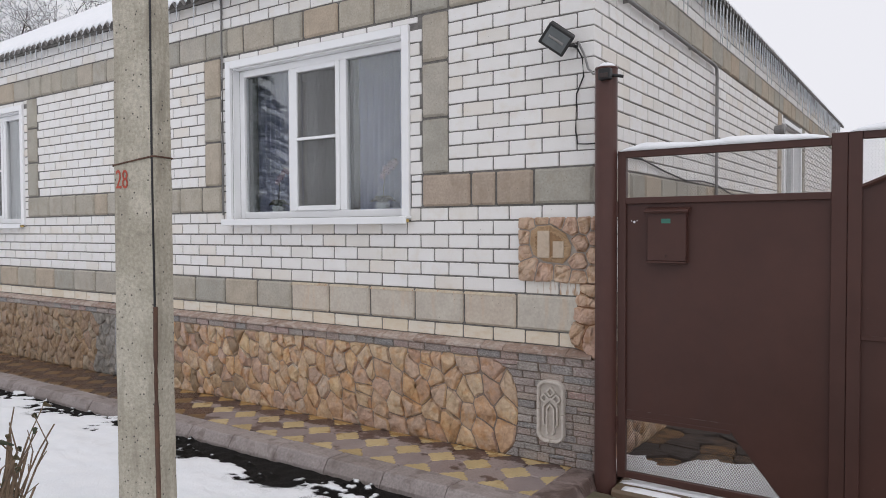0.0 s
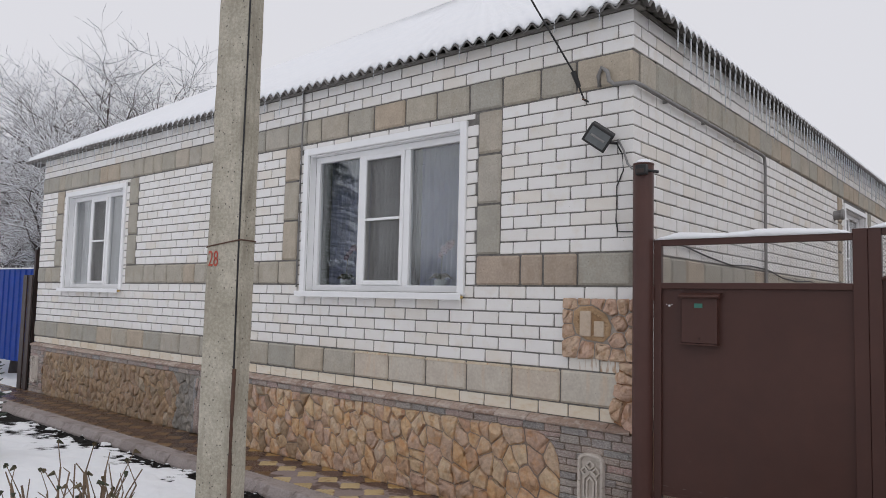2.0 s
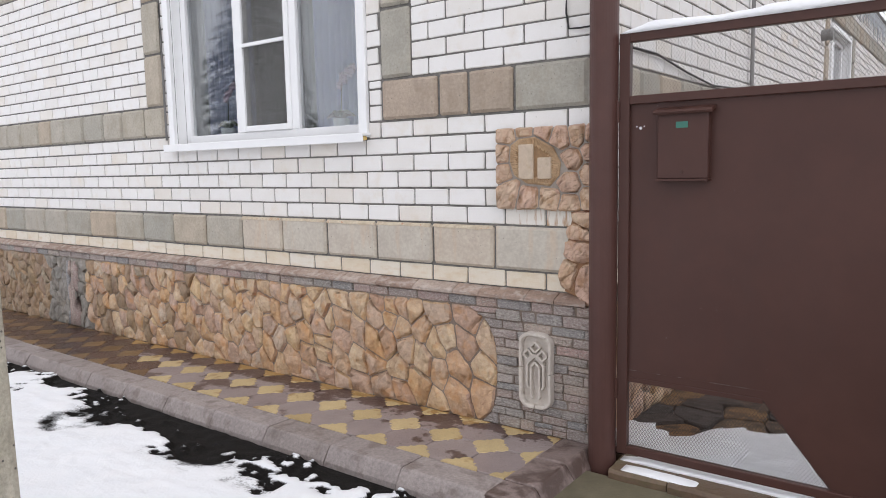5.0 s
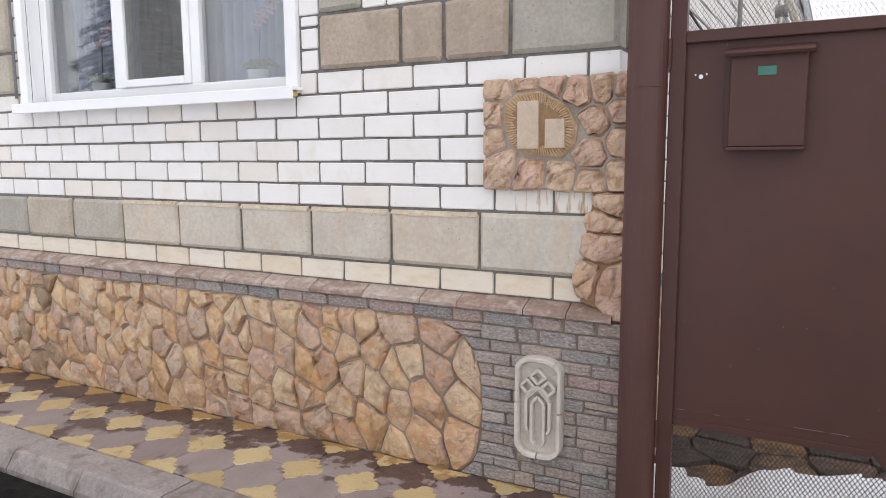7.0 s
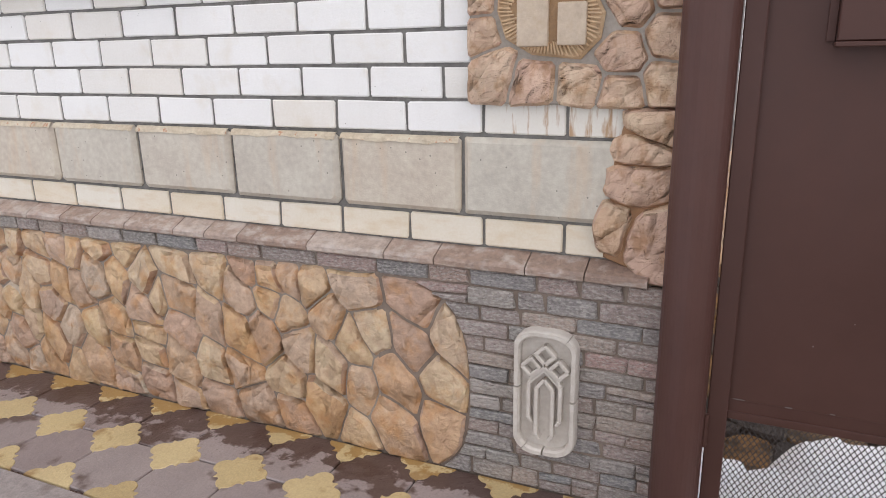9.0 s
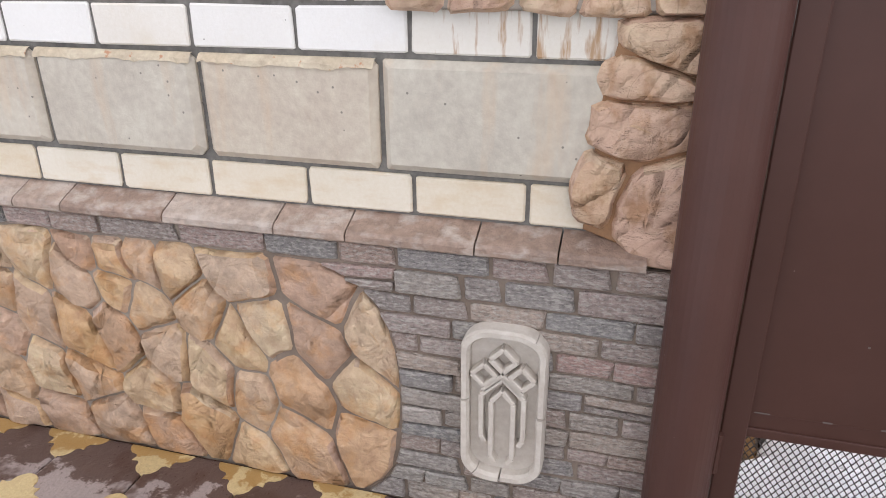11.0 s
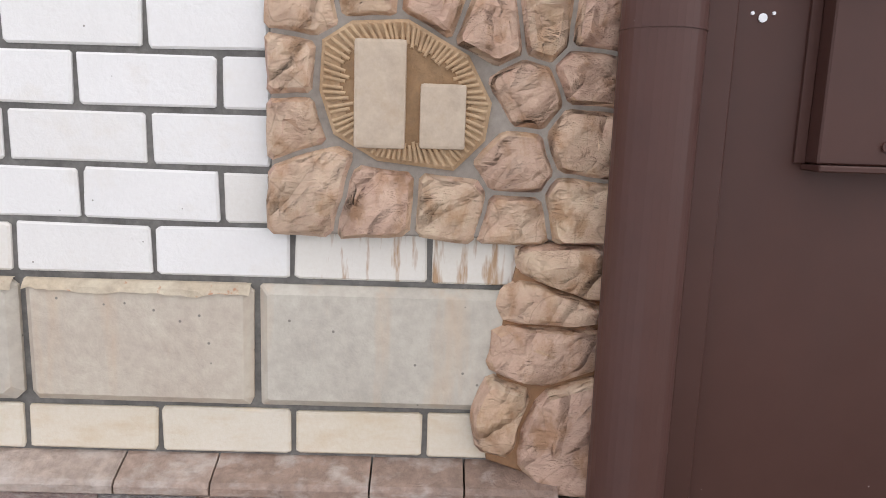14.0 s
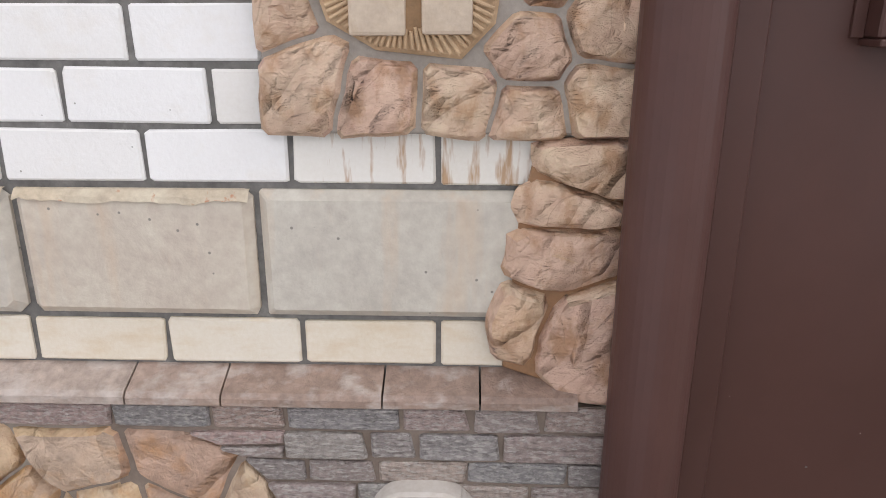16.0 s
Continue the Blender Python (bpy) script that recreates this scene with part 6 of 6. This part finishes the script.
for z, k in zl:
    rings.append([bm.verts.new((px_ * k + 0.004 * noise.noise(Vector((px_ * 9, py_ * 9, z * 6))), py_ * k + 0.004 * noise.noise(Vector((px_ * 9 + 7, py_ * 9, z * 6))), z)) for px_, py_ in prof])
for a, b in zip(rings, rings[1:]):
    for k in range(8):
        bm.faces.new((a[k], a[(k + 1) % 8], b[(k + 1) % 8], b[k]))
bm.faces.new(rings[-1])
part("shaft", fix(bm), M_POLE, pole)
bm = bmesh.new()
tube(bm, [(0.116 - 0.003 * z + 0.003 * math.sin(2.3 * z), -0.071 + 0.002 * z, z) for z in np.linspace(1.28, 7.0, 30)], 0.0055, 6)
part("down_wire", fix(bm), M_BLACK, pole)
bm = bmesh.new()
tube(bm, [(0.118 + 0.003 * math.sin(5 * z), -0.070, z) for z in np.linspace(0.0, 1.30, 12)], 0.011, 6)
part("earth_strap", fix(bm), M_RUST, pole, "rusty earthing strap")
bm = bmesh.new()
ring = [(px_ * 1.005 * 0.985 * (1.02), py_ * 1.04 * 0.985, 1.985 + 0.02 * px_ / 0.12) for px_, py_ in prof]
for a, b in zip(ring, ring[1:] + ring[:1]):
    cyl(bm, a, b, 0.004, n=6)
part("wire_tie", bm, M_RUST, pole, "thin rusty wire tie")
fc = bpy.data.curves.new("stencil_number", "FONT")
fc.body, fc.size, fc.extrude, fc.align_x = "28", 0.125, 0.0008, "CENTER"
tmp = new("stencil_number", fc)
me = bpy.data.meshes.new_from_object(tmp.evaluated_get(bpy.context.evaluated_depsgraph_get()))
bpy.data.objects.remove(tmp)
me.materials.append(M_RED)
num = new("stencil_number", me)
num.parent = pole
num.matrix_basis = pose(-0.062, -0.0712, 1.858, 90, 0, 0) @ Matrix.Diagonal((0.58, 1, 1, 1))
num["label"] = "red painted stencil number"

# ---- plants ----
class Tubes:
    """Many thin bars gathered into one mesh."""

    def __init__(self):
        self.v, self.f = [], []

    def add(self, a, b, ra, rb, n=4):
        d = (b - a)
        if d.length < 1e-5:
            return
        q = d.to_track_quat("Z", "Y")
        i0 = len(self.v)
        for p, r in ((a, ra), (b, rb)):
            for k in range(n):
                t = 2 * math.pi * k / n
                self.v.append(p + q @ Vector((r * math.cos(t), r * math.sin(t), 0)))
        for k in range(n):
            self.f.append((i0 + k, i0 + (k + 1) % n, i0 + n + (k + 1) % n, i0 + n + k))
        self.f.append(tuple(range(i0 + n, i0 + 2 * n)))

    def mesh(self, name, material):
        me = bpy.data.meshes.new(name)
        me.from_pydata(self.v, [], self.f)
        me.materials.append(material)
        me.polygons.foreach_set("use_smooth", [True] * len(me.polygons))
        return me


def grow(stem, bark, snow, p, d, length, r, level, rnd, up=0.10, wide=0.55, kids=(3, 5), last=4):
    steps = 4 if level < 2 else 3
    for s in range(steps):
        q = p + d * (length / steps)
        r1 = r * 0.86
        (stem if level == 0 else bark).add(p, q, r, r1, 7 if level == 0 else 5 if level == 1 else 4 if level < 3 else 3)
        flat = 1 - abs(d.z)
        if level >= 1 and rnd.random() < 0.35 + 0.65 * flat:
            lift = Vector((0, 0, r * 0.75 + 0.006))
            snow.add(p + lift, q + lift, r * 0.55 + 0.006, r1 * 0.55 + 0.006, 4)
        d = (d + Vector((rnd.gauss(0, 0.24), rnd.gauss(0, 0.24), rnd.gauss(0, 0.18) + up * 0.5))).normalized()
        p, r = q, r1
        if level < last and (s > 0 or level > 0):
            for _ in range(rnd.randint(*kids) if s == steps - 1 else rnd.randint(1, 2)):
                side = Vector((rnd.gauss(0, 1), rnd.gauss(0, 1), rnd.gauss(0, 0.5) + 0.2)).normalized()
                nd = (d * (1 - wide) + side * wide * 1.1).normalized()
                grow(stem, bark, snow, p, nd, length * rnd.uniform(0.55, 0.75), r * rnd.uniform(0.5, 0.68), level + 1, rnd, up, wide, kids, last)


def bare_tree(at, height, seed, last=4):
    rnd = random.Random(seed)
    t = tagged(holder("bare_tree", at), "bare branching tree with snow lying on every twig", "tree", "trees beyond the house")
    stem, bark, snow = Tubes(), Tubes(), Tubes()
    grow(stem, bark, snow, Vector((0, 0, -0.2)), Vector((rnd.gauss(0, 0.08), rnd.gauss(0, 0.08), 1)).normalized(), height * 0.34, height * 0.019, 0, rnd, last=last)
    a, b, c = new("crown", bark.mesh("crown", M_BARK)), new("crown_snow", snow.mesh("crown_snow", M_SNOW)), new("trunk", stem.mesh("trunk", M_BARK))
    a.parent = b.parent = c.parent = t
    tagged(a, kind="stuff"), tagged(b, kind="stuff")
    b["label"] = "snow lying on the branches"
    return t


def spruce(at, height, seed):
    rnd = random.Random(seed)
    t = tagged(holder("spruce", at), "tall dark spruce with snow on its drooping branches", "tree")
    part("trunk", cylinder((0, 0, -0.2), (0, 0, height), 0.16, 0.02, 8), M_BARK, t)
    need, snow = Tubes(), Tubes()
    z = 0.9
    while z < height - 0.2:
        L = (height - z) * 0.36 + 0.15
        for k in range(11):
            a = rnd.uniform(0, 2 * math.pi)
            l = L * rnd.uniform(0.7, 1.05)
            p = Vector((0, 0, z + rnd.uniform(-0.12, 0.12)))
            for s in range(4):
                q = p + Vector((math.cos(a), math.sin(a), 0.12 - 0.22 * s)) * (l / 4)
                w = 0.14 * (1 - 0.2 * s)
                need.add(p, q, w * 0.5, w * 0.4, 5)
                if rnd.random() < 0.9:
                    snow.add(p + Vector((0, 0, 0.06)), q + Vector((0, 0, 0.06)), w * 0.52, w * 0.44, 5)
                for _ in range(3):
                    c = Vector((rnd.gauss(0, 1), rnd.gauss(0, 1), rnd.gauss(-0.5, 0.5))).normalized()
                    need.add(q, q + c * 0.28, 0.035, 0.008, 3)
                p = q
        z += 0.27
    for nm, tb, m in (("needles", need, M_NEEDLE), ("branch_snow", snow, M_SNOW)):
        o = tagged(new(nm, tb.mesh(nm, m)), kind="stuff")
        o.parent = t
    return t


bare_tree((-14.8, 3.2, 0), 9.8, 1)
bare_tree((-18.0, 5.6, 0), 11.6, 2)
bare_tree((-13.6, 0.8, 0), 7.2, 3)
bare_tree((-21.0, 2.6, 0), 11.2, 4)
bare_tree((-20.0, 9.5, 0), 12.8, 5)
spruce((-21.5, -15.0, 0), 11.0, 6)
bare_tree((-9.0, -19.0, 0), 9.0, 8)
# two unseen trees across the street, added only to reflect in the right pane
bare_tree((-14.2, -13.6, 0), 5.2, 14, 3)
bare_tree((-17.5, -16.5, 0), 6.0, 15, 3)
bare_tree((2.8, 22.0, 0), 6.5, 9, 3)


def rose_bush(at, seed, n=20):
    rnd = random.Random(seed)
    b = tagged(holder("rose_bush", at), "pruned leafless rose bush with snow in its twigs", "shrub")
    lf = Tubes()
    for _ in range(n):
        tw = Tubes()
        a = rnd.uniform(0, 2 * math.pi)
        p = Vector((0.10 * math.cos(a), 0.10 * math.sin(a), -0.03))
        d = Vector((0.62 * math.cos(a) * rnd.random(), 0.62 * math.sin(a) * rnd.random(), 1)).normalized()
        L, r = rnd.uniform(0.32, 0.78), rnd.uniform(0.0052, 0.0088)
        for _ in range(5):
            q = p + d * L / 5
            tw.add(p, q, r, r * 0.95, 6)
            if rnd.random() < 0.7:
                c = (d + Vector((rnd.gauss(0, 0.6), rnd.gauss(0, 0.6), 0.4))).normalized()
                e = q + c * rnd.uniform(0.05, 0.18)
                tw.add(q, e, r * 0.62, r * 0.45, 5)
                if rnd.random() < 0.4:
                    lf.add(e, e + Vector((rnd.gauss(0, 0.02), rnd.gauss(0, 0.02), -0.02)), 0.014, 0.004, 5)
            d = (d + Vector((rnd.gauss(0, 0.08), rnd.gauss(0, 0.08), 0.05))).normalized()
            p, r = q, r * 0.95
        new("stem", tw.mesh("stem", M_TWIG)).parent = b
    o = tagged(new("dry_leaves", lf.mesh("dry_leaves", M_LEAF)), kind="stuff")
    o.parent = b
    for _ in range(46):
        bm = bmesh.new()
        a, q, h = rnd.uniform(0, 6.28), rnd.uniform(0.02, 0.25), rnd.uniform(0.03, 0.42)
        c = Vector((q * math.cos(a), q * math.sin(a), h))
        bmesh.ops.create_icosphere(bm, subdivisions=2, radius=rnd.uniform(0.022, 0.060), matrix=Matrix.Translation(c) @ Matrix.Diagonal((1.1, 1.1, 0.85, 1)))
        for v in bm.verts:
            v.co += Vector((1, 1, 1)) * 0.022 * noise.noise(v.co * 20)
        part("snow_lump", bm, M_SNOW, b, smooth=True)
    return b


def evergreen_bush(at, height, wide, seed):
    """A dense dark bush of needled twigs with snow on its upper side."""
    rnd = random.Random(seed)
    b = tagged(holder("evergreen_bush", at), "small dark evergreen bush dusted with snow", "shrub")
    part("stem", cylinder((0, 0, -0.05), (0, 0, height * 0.5), 0.02, 0.01, 7), M_BARK, b)
    need, snow = Tubes(), Tubes()
    for _ in range(420):
        u, a = rnd.random(), rnd.uniform(0, 2 * math.pi)
        r = wide * math.sin(math.pi * (0.15 + 0.8 * u)) * rnd.uniform(0.3, 1.0)
        p = Vector((r * math.cos(a), r * math.sin(a), height * u))
        d = Vector((math.cos(a), math.sin(a), rnd.uniform(-0.2, 0.7))).normalized()
        q = p + d * rnd.uniform(0.05, 0.11)
        need.add(p, q, 0.013, 0.004, 4)
        if rnd.random() < 0.3:
            snow.add(p.lerp(q, 0.3) + Vector((0, 0, 0.012)), q + Vector((0, 0, 0.012)), 0.016, 0.010, 5)
    for nm, tb, m in (("needles", need, M_NEEDLE), ("branch_snow", snow, M_SNOW)):
        o = tagged(new(nm, tb.mesh(nm, m)), kind="stuff")
        o.parent = b
    return b


evergreen_bush((-5.89, -2.20, 0.02), 1.14, 0.22, 12)
rose_bush((-2.00, -2.90, 0.02), 4, 62)

# ---- far fence ----
dark_fence = tagged(holder("dark_fence", (-10.8, -0.05, 0)), "dark brown profiled steel fence beside the house", "fence")
for k in range(4):
    part("panel", boxed(-10.56 - 0.11 * k - 0.10 + 10.8, -10.56 - 0.11 * k + 10.8, -0.02 + 0.02 * (k % 2), 0.005 + 0.02 * (k % 2), 0.02, 1.95, 0.004), M_BROWN_DARK, dark_fence)
part("post", boxed(-10.68 + 10.8, -10.62 + 10.8, 0.04, 0.10, 0.0, 2.38), M_BROWN_DARK, dark_fence)
blue = tagged(holder("blue_fence", (-11.15, 0.25, 0)), "bright blue profiled steel fence under snowy trees", "fence")
blue.rotation_euler = (0, 0, radians(6))
for k in range(34):
    bm = bmesh.new()
    x = -0.02 - 0.2 * k
    prof = [(x, 0.02), (x - 0.06, 0.02), (x - 0.08, 0.0), (x - 0.18, 0.0), (x - 0.20, 0.02)]
    lo = [bm.verts.new((a, y + 0.10, 0.42)) for a, y in prof]
    hi = [bm.verts.new((a, y + 0.10, 2.08)) for a, y in prof]
    for i in range(4):
        bm.faces.new((lo[i], lo[i + 1], hi[i + 1], hi[i]))
    bmesh.ops.solidify(bm, geom=bm.faces[:], thickness=0.004)
    part("rib_panel", bm, M_BLUE, blue)
part("fence_snow", snow_strip(-6.8, 0, 0.11, 0.05, 2.08, 0.03), M_SNOW, blue, "thin snow on the fence top", True)
